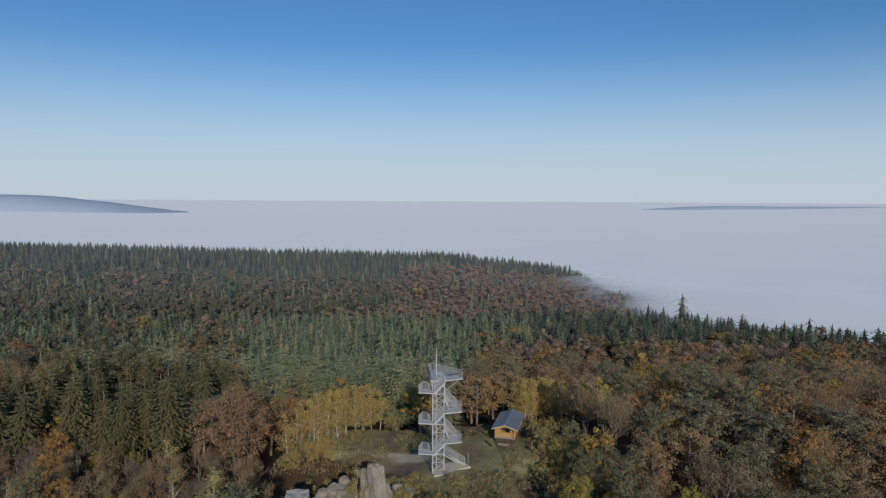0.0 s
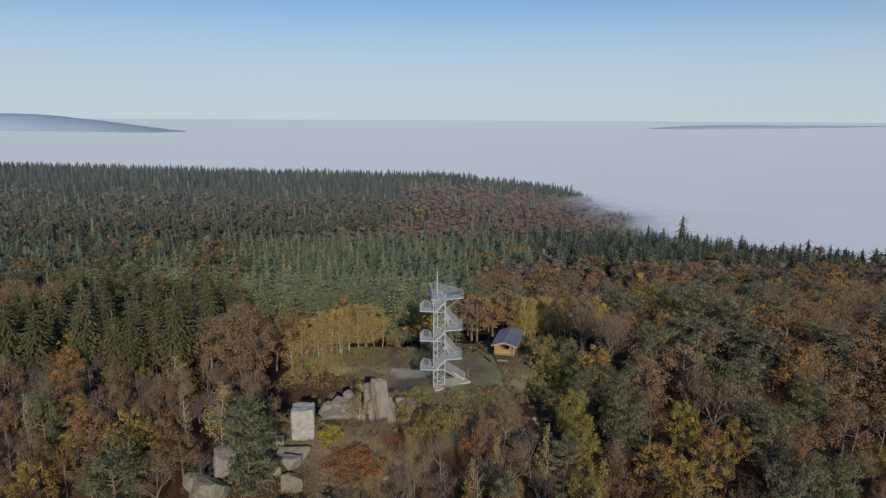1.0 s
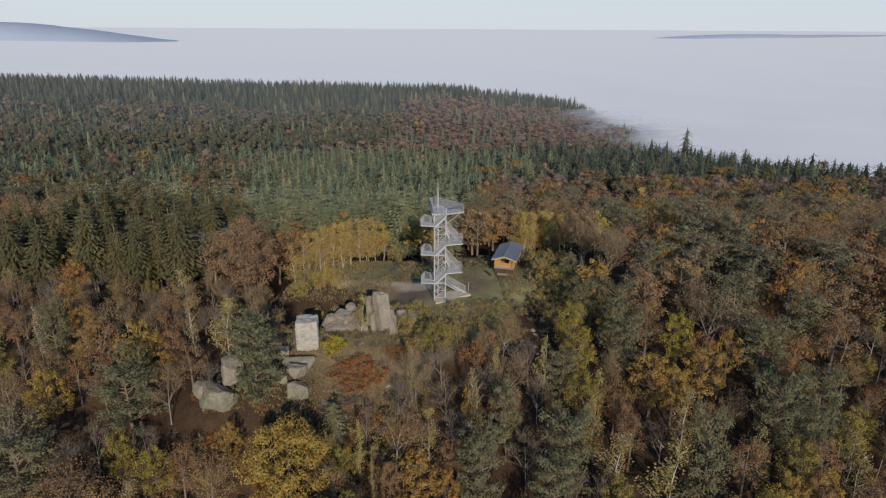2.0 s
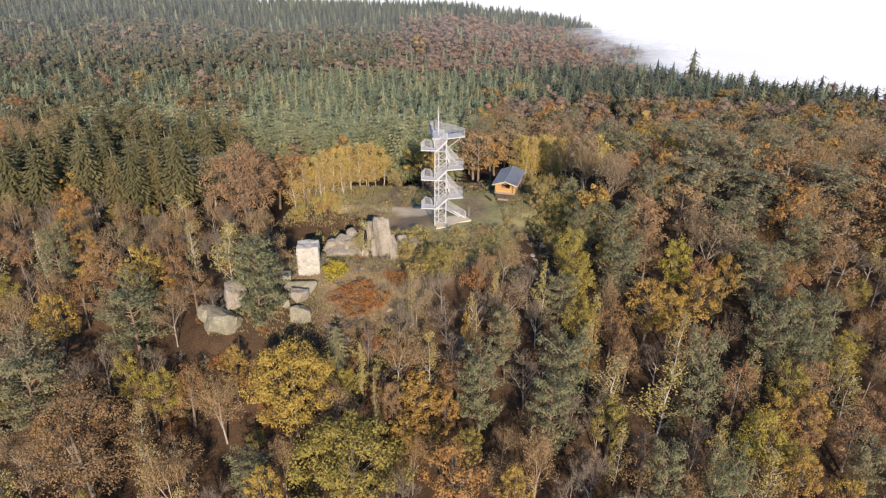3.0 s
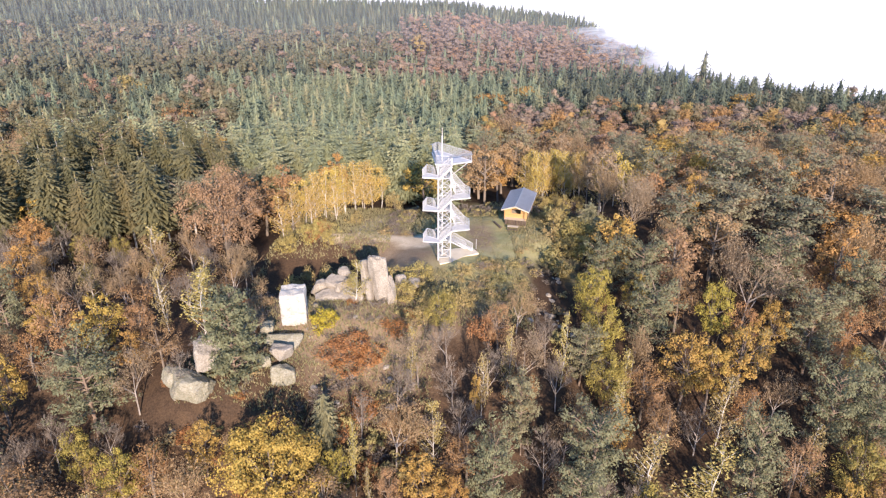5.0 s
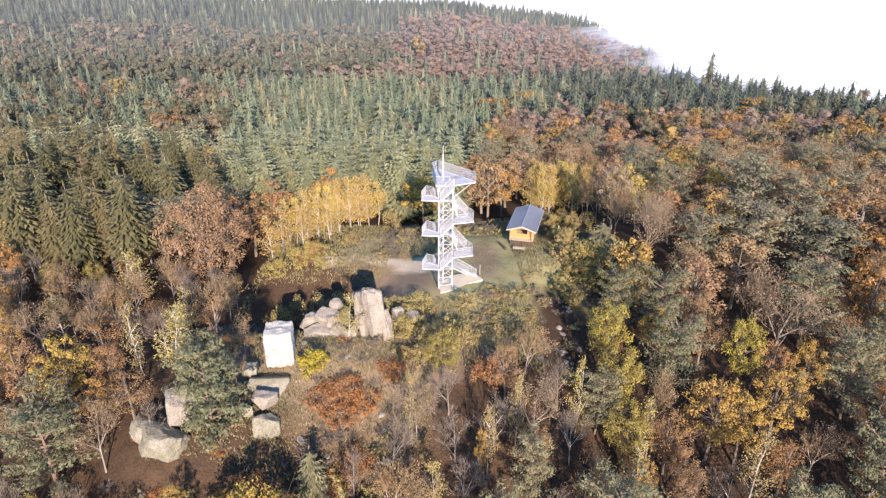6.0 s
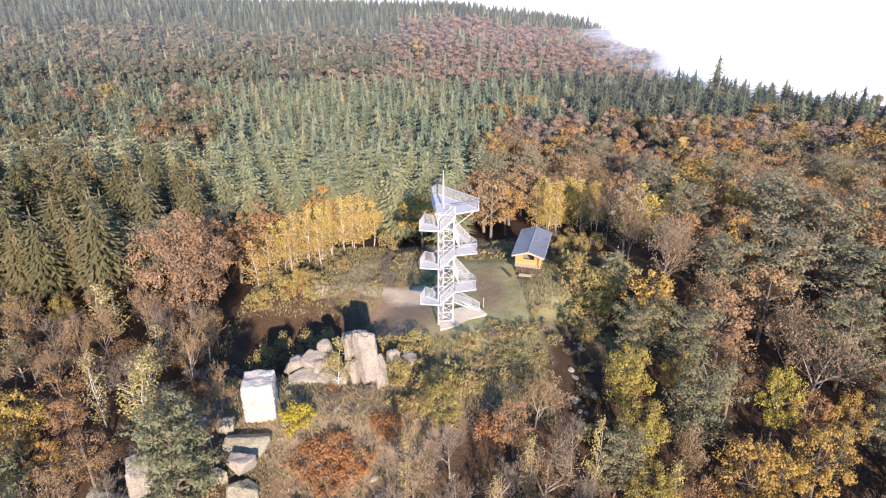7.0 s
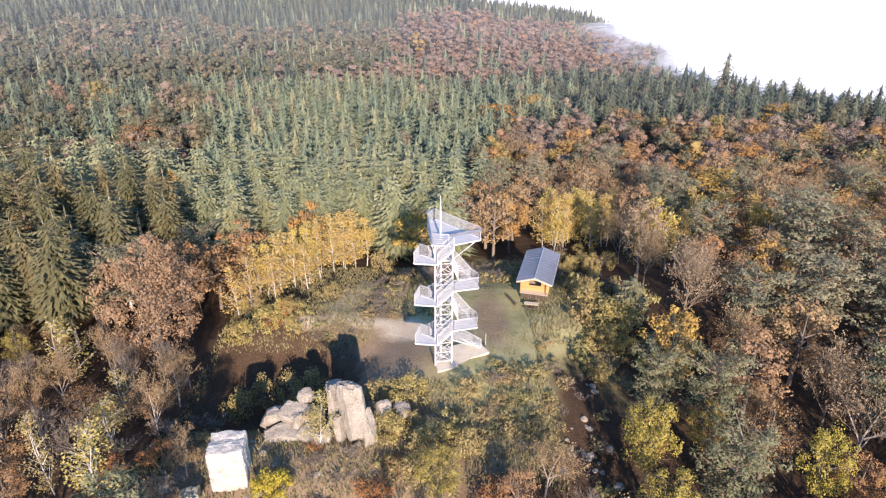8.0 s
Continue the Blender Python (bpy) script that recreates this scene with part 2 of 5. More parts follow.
def floor_material():
    """Leaf litter under the trees, turf on the clearing, sand and worn earth by the tower and the track; dark litter
    paints shade into the hollow and the gully.
    """
    m, nt, bsdf = blank("forest_floor")
    pos = nt.nodes.new("ShaderNodeNewGeometry").outputs["Position"]

    def spot(x, y, rx, ry, soft=0.5):
        sub = node(nt, "ShaderNodeVectorMath")
        sub.operation = "SUBTRACT"
        sub.inputs[1].default_value = (x, y, 0)
        nt.links.new(pos, sub.inputs[0])
        mul = node(nt, "ShaderNodeVectorMath")
        mul.operation = "MULTIPLY"
        mul.inputs[1].default_value = (1 / rx, 1 / ry, 0)
        nt.links.new(sub.outputs[0], mul.inputs[0])
        ln = node(nt, "ShaderNodeVectorMath")
        ln.operation = "LENGTH"
        nt.links.new(mul.outputs[0], ln.inputs[0])
        rag = maths(nt, "ADD", ln.outputs["Value"], maths(nt, "MULTIPLY", maths(nt, "SUBTRACT", noise_at(nt, 0.35, 5.0, "World"), 0.5), 1.1))
        mr = node(nt, "ShaderNodeMapRange")
        mr.inputs[1].default_value, mr.inputs[2].default_value = 1 + soft / 2, 1 - soft / 2
        nt.links.new(rag, mr.inputs[0])
        return mr.outputs[0]

    n = noise_at(nt, 0.5, 7.0, "World")
    f = noise_at(nt, 5.0, 5.0, "World")
    litter = mix(nt, 0.5, ramp(nt, n, [(0.3, (0.04, 0.027, 0.018)), (0.5, (0.075, 0.046, 0.027)), (0.75, (0.14, 0.085, 0.045))]), ramp(nt, f, [(0.3, (0.025, 0.018, 0.013)), (0.7, (0.16, 0.10, 0.06))]))
    turf = mix(nt, 0.4, ramp(nt, n, [(0.3, (0.30, 0.29, 0.11)), (0.5, (0.43, 0.39, 0.18)), (0.7, (0.52, 0.43, 0.23))]), ramp(nt, f, [(0.3, (0.21, 0.20, 0.08)), (0.7, (0.45, 0.39, 0.20))]))
    sand = mix(nt, 0.5, ramp(nt, n, [(0.3, (0.52, 0.40, 0.25)), (0.7, (0.72, 0.58, 0.40))]), ramp(nt, f, [(0.3, (0.46, 0.35, 0.22)), (0.7, (0.72, 0.59, 0.42))]))
    earth = mix(nt, 0.5, ramp(nt, n, [(0.3, (0.30, 0.20, 0.115)), (0.7, (0.44, 0.32, 0.20))]), ramp(nt, f, [(0.3, (0.14, 0.10, 0.06)), (0.7, (0.30, 0.22, 0.15))]))
    col = mix(nt, spot(6, 12, 13, 22), litter, turf)
    col = mix(nt, spot(-9, -13, 14, 10), col, earth)
    col = mix(nt, spot(6.2, 12.5, 2.2, 7.0, 0.9), col, earth)
    col = mix(nt, spot(-10, 15, 5, 6.5, 0.9), col, earth)
    col = mix(nt, spot(-6, 4, 6, 7, 0.9), col, earth)
    # next two: shade of the hollow and the gully painted as dark litter
    col = mix(nt, spot(-17.5, 1.0, 9, 9), col, litter)
    col = mix(nt, spot(15.5, -6, 4, 12), col, litter)
    col = mix(nt, spot(8, -20, 9, 6), col, litter)
    col = mix(nt, spot(-3.8, 9.8, 3.0, 2.6), col, sand)
    for x, y, rx, ry in ((-8.0, 11.5, 2.6, 1.0), (-11.5, 13.2, 2.4, 1.2), (-13.4, 15.5, 1.6, 1.6), (-11.8, 18.5, 1.3, 2.2), (-10.2, 22.5, 1.3, 2.6), (-16.2, 11.6, 2.4, 1.1)):
        col = mix(nt, spot(x, y, rx, ry, 0.9), col, sand)
    nt.links.new(col, bsdf.inputs["Base Color"])
    bsdf.inputs["Specular IOR Level"].default_value = 0.1
    bsdf.inputs["Roughness"].default_value = 0.95
    bump(nt, bsdf, f, 0.8, 0.12)
    return m


FLOOR = floor_material()
GRASS = leaf_material("dry_grass", [(0.0, (0.21, 0.20, 0.10)), (0.5, (0.30, 0.265, 0.135)), (1.0, (0.37, 0.30, 0.175))], 0.6, 0.25, 0.25)


def fog_material(name, cover):
    """Fog, thinning where its cover falls; the veils are uneven besides."""
    m, nt, bsdf = blank(name)
    bsdf.inputs["Base Color"].default_value = (0.83, 0.845, 0.825, 1)
    bsdf.inputs["Roughness"].default_value = 1.0
    bsdf.inputs["Sheen Weight"].default_value = 0.4
    bsdf.inputs["Sheen Roughness"].default_value = 0.7
    bsdf.inputs["Specular IOR Level"].default_value = 0.0
    at = nt.nodes.new("ShaderNodeAttribute")
    at.attribute_name = "cover"
    a = at.outputs["Fac"]
    if cover < 1:
        n = noise_at(nt, 0.016, 5.0, "World")
        a = maths(nt, "MULTIPLY", maths(nt, "MULTIPLY", a, cover), ramp(nt, n, [(0.32, (0.0, 0.0, 0.0)), (0.62, (1, 1, 1))]))
    nt.links.new(a, bsdf.inputs["Alpha"])
    return m


def haze_sheet_material():
    """Distance haze imitated by a sheet: nearly clear, bluish, thicker with the distance over the wood."""
    m, nt, bsdf = blank("ground_mist")
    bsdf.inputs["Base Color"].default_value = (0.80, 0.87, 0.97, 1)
    bsdf.inputs["Roughness"].default_value = 1.0
    bsdf.inputs["Sheen Weight"].default_value = 0.8
    bsdf.inputs["Sheen Roughness"].default_value = 0.8
    bsdf.inputs["Specular IOR Level"].default_value = 0.0
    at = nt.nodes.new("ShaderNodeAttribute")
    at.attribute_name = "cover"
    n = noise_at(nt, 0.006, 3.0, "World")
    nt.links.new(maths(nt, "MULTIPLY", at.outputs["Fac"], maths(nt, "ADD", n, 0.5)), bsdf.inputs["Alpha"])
    return m


HAZE_SHEET = haze_sheet_material()
FOG = fog_material("sea_of_fog", 1.0)
WISP = fog_material("thin_fog", 0.7)
# the blue of both far ridges is distance haze put into base colour
m, nt, bsdf = blank("haze_painted_woods")
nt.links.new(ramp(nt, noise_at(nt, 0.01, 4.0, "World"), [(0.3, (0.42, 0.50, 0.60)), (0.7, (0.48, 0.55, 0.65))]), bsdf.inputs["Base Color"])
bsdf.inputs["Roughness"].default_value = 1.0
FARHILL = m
# paler blue, with more haze painted in
m, nt, bsdf = blank("haze_painted_faint_woods")
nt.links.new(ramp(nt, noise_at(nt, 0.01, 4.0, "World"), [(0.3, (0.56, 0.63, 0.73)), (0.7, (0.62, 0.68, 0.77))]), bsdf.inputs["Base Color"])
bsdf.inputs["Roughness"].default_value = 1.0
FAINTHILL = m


# ---- the hill ----
GY = (-120, -60, -50, -40, -30, -22, -15, -6, 0, 12, 22, 32, 45, 60, 100, 200, 320, 420, 500, 560, 640, 800, 6000)
GZ = (-24, -15, -13.5, -11.5, -7.5, -3.4, -1.2, -0.3, -0.1, -1.1, -2.3, -4.6, -7.2, -9.5, -15, -24, -29, -22, -15, -24, -50, -75, -75)



def ease(v):
    v = min(1.0, max(0.0, v))
    return v * v * (3 - 2 * v)


def ground(x, y):
    """Height of the hill: a knoll round the tower, a slope before it, a wooded saddle and a far crest."""
    z = float(np.interp(y, GY, GZ))
    z -= 4.2 * ease((x - 8) / 12) * ease((14 - y) / 10) * ease((y + 34) / 12)
    z -= 3.0 * ease((-x - 21) / 10) * ease((36 - y) / 12) * ease((y + 14) / 10)
    z += 4.6 * math.exp(-((x + 24) / 8) ** 2 - ((y + 26) / 6) ** 2)      # rock spur
    z += 1.7 * math.exp(-((x + 14) / 9) ** 2 - ((y + 15.5) / 6) ** 2)
    z -= 5.0 * math.exp(-((x + 17.2) / 9.2) ** 4 - ((y - 0.8) / 8) ** 4)      # hollow behind the crags, made deeper so its floor falls into shade
    if y > 250:
        z += 0.02 * max(0.0, -x - 40) - 0.012 * max(0.0, x - 40)
        z -= 0.105 * max(0.0, x - 5) * ease((y - 330) / 130)
    d = min((x - 110) * 0.77 + (y - 256) * 0.64, x - 116 + 8 * math.sin(y * 0.05))   # the flank that sinks into the fog
    if d > 0:
        z -= min(45.0, 0.5 * d)
    return z

# ---- building helpers ----
def mesh_of(name, verts, faces, material, smooth=False):
    me = bpy.data.meshes.new(name)
    verts, faces = np.asarray(verts, dtype=np.float32), np.asarray(faces, dtype=np.int32)
    k = faces.shape[1]
    me.vertices.add(len(verts)), me.loops.add(faces.size), me.polygons.add(len(faces))
    me.vertices.foreach_set("co", verts.ravel())
    me.loops.foreach_set("vertex_index", faces.ravel())
    me.polygons.foreach_set("loop_start", np.arange(0, faces.size, k, dtype=np.int32))
    me.polygons.foreach_set("use_smooth", np.full(len(faces), smooth))
    me.update(calc_edges=True)
    me.materials.append(material)
    return me


def empty(name, m=None):
    ob = new(name)
    ob.empty_display_size = 0.2
    if m is not None:
        ob.matrix_basis = m
    return ob


def under(name, me, parent, label="", m=None):
    ob = new(name, me)
    ob.parent = parent
    if m is not None:
        ob.matrix_basis = m
    return tagged(ob, label)


def part(name, bm, material, parent, label=""):
    me = bpy.data.meshes.new(name)
    bm.to_mesh(me)
    bm.free()
    me.materials.append(material)
    return under(name, me, parent, label)


def box(bm, x0, y0, z0, x1, y1, z1, m=None):
    r = bmesh.ops.create_cube(bm, size=1, matrix=Matrix.Translation(((x0 + x1) / 2, (y0 + y1) / 2, (z0 + z1) / 2)) @ Matrix.Diagonal((x1 - x0, y1 - y0, z1 - z0, 1)))
    if m is not None:
        bmesh.ops.transform(bm, matrix=m, verts=r["verts"])


def bar(bm, a, b, w, sides=4, w2=None):
    """A straight bar from a to b, w thick."""
    a, b = Vector(a), Vector(b)
    d = b - a
    m = Matrix.Translation((a + b) / 2) @ d.to_track_quat("Z", "Y").to_matrix().to_4x4() @ Matrix.Rotation(math.pi / 4 if sides == 4 else 0, 4, "Z")
    bmesh.ops.create_cone(bm, cap_ends=True, segments=sides, radius1=w / 2 * (1.414 if sides == 4 else 1), radius2=(w if w2 is None else w2) / 2 * (1.414 if sides == 4 else 1), depth=d.length, matrix=m)


def prism(bm, outline, z0, z1):
    lo = [bm.verts.new((x, y, z0)) for x, y in outline]
    hi = [bm.verts.new((x, y, z1)) for x, y in outline]
    n = len(outline)
    bm.faces.new(hi), bm.faces.new(lo[::-1])
    for i in range(n):
        bm.faces.new((lo[i], lo[(i + 1) % n], hi[(i + 1) % n], hi[i]))


# ---- ground: one sheet to the horizon ----
def graded(lo, hi, step, far, n):
    mid = np.arange(lo, hi + step / 2, step)
    out = np.geomspace(step * 2, far - hi, n)
    out2 = np.geomspace(step * 2, far + lo, n)
    return np.concatenate((lo - out2[::-1], mid, hi + out))


gx, gy = graded(-110, 110, 1.7, 4900, 24), graded(-110, 130, 1.7, 4900, 34)
gv = [(x, y, ground(x, y) + 0.5 * noise.noise((x * 0.12, y * 0.12, 3)) + 0.16 * noise.noise((x * 0.5, y * 0.5, 7))) for y in gy for x in gx]
nx = len(gx)
gf = [(j * nx + i, j * nx + i + 1, (j + 1) * nx + i + 1, (j + 1) * nx + i) for j in range(len(gy) - 1) for i in range(nx - 1)]
tagged(new("ground", mesh_of("ground", gv, gf, FLOOR, True)), "leaf-littered hilltop with a worn turf clearing and sandy track", "ground", kind="structure")


def lies(x, y):
    return ground(x, y) + 0.5 * noise.noise((x * 0.12, y * 0.12, 3)) + 0.16 * noise.noise((x * 0.5, y * 0.5, 7))


# ---- sea of fog and the far hills ----
def fog_level(d):
    return -38 + 72 * max(0.0, (d - 1000) / 3900) ** 2.4


def fog_top(x, y):
    """Height of the fog: nearly flat, heaped up against the flank of the ridge."""
    d = math.hypot(x, y + 20)
    lump = 3.0 * noise.noise((x * 0.005, y * 0.005, 1)) + 1.2 * noise.noise((x * 0.013, y * 0.013, 4))
    lump += 20 * ease((x - 60) / 50) * math.exp(-((x - 190) / 190) ** 2 - ((y - 310) / 160) ** 2)
    return fog_level(d) + lump * min(1, 2500 / d) * min(1.0, max(0.2, d / 600))


def fog_sheet(name, rings, seg, a0, a1, lift, material, label, fade=False):
    """A ring-shaped sheet of fog round the hill, thin along the wooded shore."""
    v, cover = [], []
    for j, d in enumerate(rings):
        for k in range(seg + 1):
            a = a0 + (a1 - a0) * k / seg
            x, y = d * math.sin(a), -20 + d * math.cos(a)
            top = fog_top(x, y) + lift
            v.append((x, y, top))
            c = ease((top - ground(x, y) - 4) / 8)
            if fade:
                c *= (1 - ease((top - ground(x, y) - 16) / 16)) * ease(j / 8) * ease((len(rings) - 1 - j) / 8) * ease(k / seg * 8) * ease((1 - k / seg) * 8)
            cover.append(c)
    n = seg + 1
    f = [(j * n + k, j * n + k + 1, (j + 1) * n + k + 1, (j + 1) * n + k) for j in range(len(rings) - 1) for k in range(seg)]
    me = mesh_of(name, v, f, material, True)
    me.attributes.new("cover", "FLOAT", "POINT").data.foreach_set("value", cover)
    tagged(new(name, me), label, "fog", kind="structure")


fog_sheet("sea_of_fog", np.concatenate((np.linspace(130, 700, 90), np.geomspace(715, 4930, 60))), 300, 0, 2 * math.pi, 0, FOG, "white sunlit sea of fog filling the valleys to the horizon")
for lift in (3, 6.5, 10):
    fog_sheet("fog_veil", np.linspace(190, 620, 60), 70, radians(6), radians(52), lift, WISP, "thin veil of fog drifting over the treetops", True)


# added sheet above the far woods that imitates the haze of distance
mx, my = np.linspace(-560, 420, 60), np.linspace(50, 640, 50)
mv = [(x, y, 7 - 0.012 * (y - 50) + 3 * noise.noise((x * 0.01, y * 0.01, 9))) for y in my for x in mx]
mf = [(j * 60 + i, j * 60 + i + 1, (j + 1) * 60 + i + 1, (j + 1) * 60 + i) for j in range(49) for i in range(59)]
mist = mesh_of("ground_mist", mv, mf, HAZE_SHEET, True)
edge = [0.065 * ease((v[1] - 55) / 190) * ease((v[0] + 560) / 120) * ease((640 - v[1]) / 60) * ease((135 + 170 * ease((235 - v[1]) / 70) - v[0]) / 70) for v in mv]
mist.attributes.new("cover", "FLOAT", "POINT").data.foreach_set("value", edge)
tagged(new("ground_mist", mist), "thin bluish sheet standing in for haze over the far woods", "mist", kind="structure")


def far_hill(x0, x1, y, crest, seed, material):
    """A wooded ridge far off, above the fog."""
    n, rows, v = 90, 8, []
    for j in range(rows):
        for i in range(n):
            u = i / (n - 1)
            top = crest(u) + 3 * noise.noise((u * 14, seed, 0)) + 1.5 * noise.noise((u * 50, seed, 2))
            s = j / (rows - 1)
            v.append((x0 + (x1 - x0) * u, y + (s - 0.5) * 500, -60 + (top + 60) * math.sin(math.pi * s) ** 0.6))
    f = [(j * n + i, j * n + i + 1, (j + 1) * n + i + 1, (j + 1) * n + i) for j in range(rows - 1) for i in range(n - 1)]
    tagged(new("backdrop", mesh_of("backdrop", v, f, material, True)), "wooded ridge far off above the fog, haze painted blue", "hill", kind="structure")


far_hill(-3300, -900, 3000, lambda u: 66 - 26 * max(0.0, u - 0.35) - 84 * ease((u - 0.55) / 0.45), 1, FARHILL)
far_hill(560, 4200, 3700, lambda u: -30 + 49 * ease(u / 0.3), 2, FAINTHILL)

# ---- observation tower ----
ROT = radians(11)
CORE = [Vector((-0.45, 1.0)), Vector((1.3, 1.34)), Vector((0.13, 2.69))]          # front left, front right, back leg
LEVEL = 4.69
ux = Vector((math.cos(ROT), math.sin(ROT)))
uy = Vector((-math.sin(ROT), math.cos(ROT)))


def landing_outline(k):
    """Kite-shaped landing round leg k, reaching out past the corner."""
    c = CORE[k]
    if k == 0:
        return [c + ux * 0.05 - uy * 0.95, c - ux * 2.15 - uy * 0.25, c - ux * 1.3 + uy * 1.5, c - ux * 0.5 + uy * 0.75, c]
    if k == 1:
        return [c - ux * 0.05 - uy * 0.95, c, c + ux * 0.95 + uy * 1.0, c + ux * 2.25 + uy * 1.15, c + ux * 2.65 + uy * 0.2, c + ux * 2.5 - uy * 0.8]
    return [c - ux * 0.95 - uy * 0.1, c, c + ux * 0.95 - uy * 0.1, c + ux * 1.1 + uy * 1.2, c - ux * 0.2 + uy * 1.9, c - ux * 1.2 + uy * 1.1]


def rail_panel(parent, a, b, za, zb, height=1.15):
    """A railing between two points: posts, a hand rail and an infill of wire mesh."""
    bm = bmesh.new()
    a3, b3 = Vector((a.x, a.y, za)), Vector((b.x, b.y, zb))
    up = Vector((0, 0, height))
    n = max(2, int((b3 - a3).length / 0.062))
    for i in range(1, n):
        p = a3.lerp(b3, i / n)
        bar(bm, p + Vector((0, 0, 0.08)), p + up * 0.97, 0.022, 3)
    for s in (0.12, 0.3, 0.5, 0.7, 0.88):
        bar(bm, a3 + up * s, b3 + up * s, 0.022, 3)
    part("mesh_panel", bm, WIRE, parent, "see-through galvanised wire mesh")
    bm = bmesh.new()
    bar(bm, a3 + up, b3 + up, 0.055, 6)
    part("hand_rail", bm, STEEL, parent)
    for p in (a3, b3):
        bm = bmesh.new()
        bar(bm, p - Vector((0, 0, 0.05)), p + up, 0.05, 4)
        part("post", bm, STEEL, parent)


def platform(parent, outline, z, open_edges=(), thick=0.14):
    bm = bmesh.new()
    prism(bm, outline, z - thick, z - 0.05)
    part("platform", bm, STEEL, parent, "galvanised steel grating platform")
    n = len(outline)
    for i in range(n):
        a, b = outline[i], outline[(i + 1) % n]
        bm = bmesh.new()
        bar(bm, (a.x, a.y, z - 0.08), (b.x, b.y, z - 0.08), 0.16, 4)
        part("edge_beam", bm, STEEL, parent)
        if i not in open_edges:
            rail_panel(parent, a, b, z, z)


def flight(parent, a0, a1, b0, b1, za, zb):
    """Steps from edge a0-a1 up to edge b0-b1, with stringers and rails."""
    n = 8
    for i in range(n):
        s, e = (i + 0.05) / n, (i + 1.2) / n
        z = za + (zb - za) * (i + 1) / (n + 0.0) - 0.03
        bm = bmesh.new()
        prism(bm, [a0.lerp(b0, s), a0.lerp(b0, e), a1.lerp(b1, e), a1.lerp(b1, s)], z - 0.04, z)
        part("tread", bm, WIRE, parent)
    for a, b in ((a0, b0), (a1, b1)):
        bm = bmesh.new()
        bar(bm, (a.x, a.y, za - 0.12), (b.x, b.y, zb - 0.12), 0.17, 4)
        part("stringer", bm, STEEL, parent)
        rail_panel(parent, a, b, za, zb, 1.1)


def build_tower():
    tower = tagged(empty("observation_tower"), "white galvanised steel tower with mesh-railed stairs round a lattice core", "tower")
    top = 14.15
    for c in CORE:
        bm = bmesh.new()
        bar(bm, (c.x, c.y, 0.0), (c.x, c.y, top), 0.2, 10)
        part("leg", bm, STEEL, tower)
    step = LEVEL / 4
    k = 0
    while k * step < top - 0.3:
        z = 0.4 + k * step
        for i in range(3):
            a, b = CORE[i], CORE[(i + 1) % 3]
            bm = bmesh.new()
            bar(bm, (a.x, a.y, z), (b.x, b.y, z), 0.1, 6)
            part("ring_beam", bm, STEEL, tower)
            z2 = min(z + step, top)
            for s, e in ((a, b), (b, a)):
                bm = bmesh.new()
                bar(bm, (s.x, s.y, z), (e.x, e.y, z2), 0.06, 5)
                part("brace", bm, STEEL, tower)
        k += 1
    left = [3.3 + LEVEL * i for i in range(3)]
    right = [4.85 + LEVEL * i for i in range(2)]
    back = [2.4 + LEVEL * i for i in range(3)]
    L, R, B = landing_outline(0), landing_outline(1), landing_outline(2)
    for z in left:
        platform(tower, L, z, (0, 3, 4))
    for z in right:
        platform(tower, R, z, (0, 1))
    for z in back:
        platform(tower, B, z, (0, 1))
    rise = LEVEL / 3
    for z in left:                                        # front flights, rising to the right
        flight(tower, L[0], CORE[0] - uy * 0.08, R[0], CORE[1] - uy * 0.08, z, z + rise)
    for z in back:                                        # from the back landing round to the left one
        flight(tower, B[0], B[0] + (CORE[2] - B[0]) * 0.9, L[3], CORE[0] + uy * 0.3, z, z + 0.9)
    foot = [Vector((4.6, 4.3)), Vector((3.6, 4.9))]
    for z in right:                                       # from the right landing to the back one
        flight(tower, R[3], R[2], B[3], B[2] - uy * 0.15, z, z + 2.24)
    flight(tower, foot[0], foot[1], B[3], B[2] - uy * 0.15, 0.05, back[0])
    # viewing platform
    deck = [Vector((-0.75, 1.2)), Vector((0.9, 1.05)), Vector((4.05, 2.45)), Vector((4.1, 2.8)), Vector((-0.55, 7.6)), Vector((-1.3, 6.3))]
    platform(tower, deck, top + 0.1, (1,), 0.16)
    bm = bmesh.new()
    for a, b in ((0, 4), (1, 4), (2, 5)):
        bar(bm, (deck[a].x, deck[a].y, top - 0.06), (deck[b].x, deck[b].y, top - 0.06), 0.14, 4)
    part("deck_beam", bm, STEEL, tower)
    for i in (0, 2, 4):
        p, q = deck[i], CORE[i // 2]
        bm = bmesh.new()
        bar(bm, (q.x, q.y, top - 1.6), (q.x + (p.x - q.x) * 0.8, q.y + (p.y - q.y) * 0.8, top - 0.1), 0.09, 5)
        part("strut", bm, STEEL, tower)
    for i, (a, b) in enumerate(((deck[1], deck[2]), (deck[4], deck[5]))):
        bm = bmesh.new()
        c, d = Vector((a.x, a.y, top + 1.25)), Vector((b.x, b.y, top + 1.25))
        side = Vector((d - c).normalized().cross(Vector((0, 0, 1)))) * 0.45
        v = [bm.verts.new(p) for p in (c, d, d + side + Vector((0, 0, -0.12)), c + side + Vector((0, 0, -0.12)))]
        bmesh.ops.solidify(bm, geom=[bm.faces.new(v)], thickness=0.02)
        part("view_panel", bm, STEEL, tower, "sloping panorama board on the rail")
    bm = bmesh.new()
    bar(bm, (0.08, 2.95, top - 1.0), (0.08, 2.95, 17.6), 0.22, 8, 0.2)
    mast = part("mast", bm, STEEL, tower)
    bm = bmesh.new()
    bar(bm, (0.08, 2.95, 17.6), (0.08, 2.95, 18.7), 0.13, 8, 0.1)
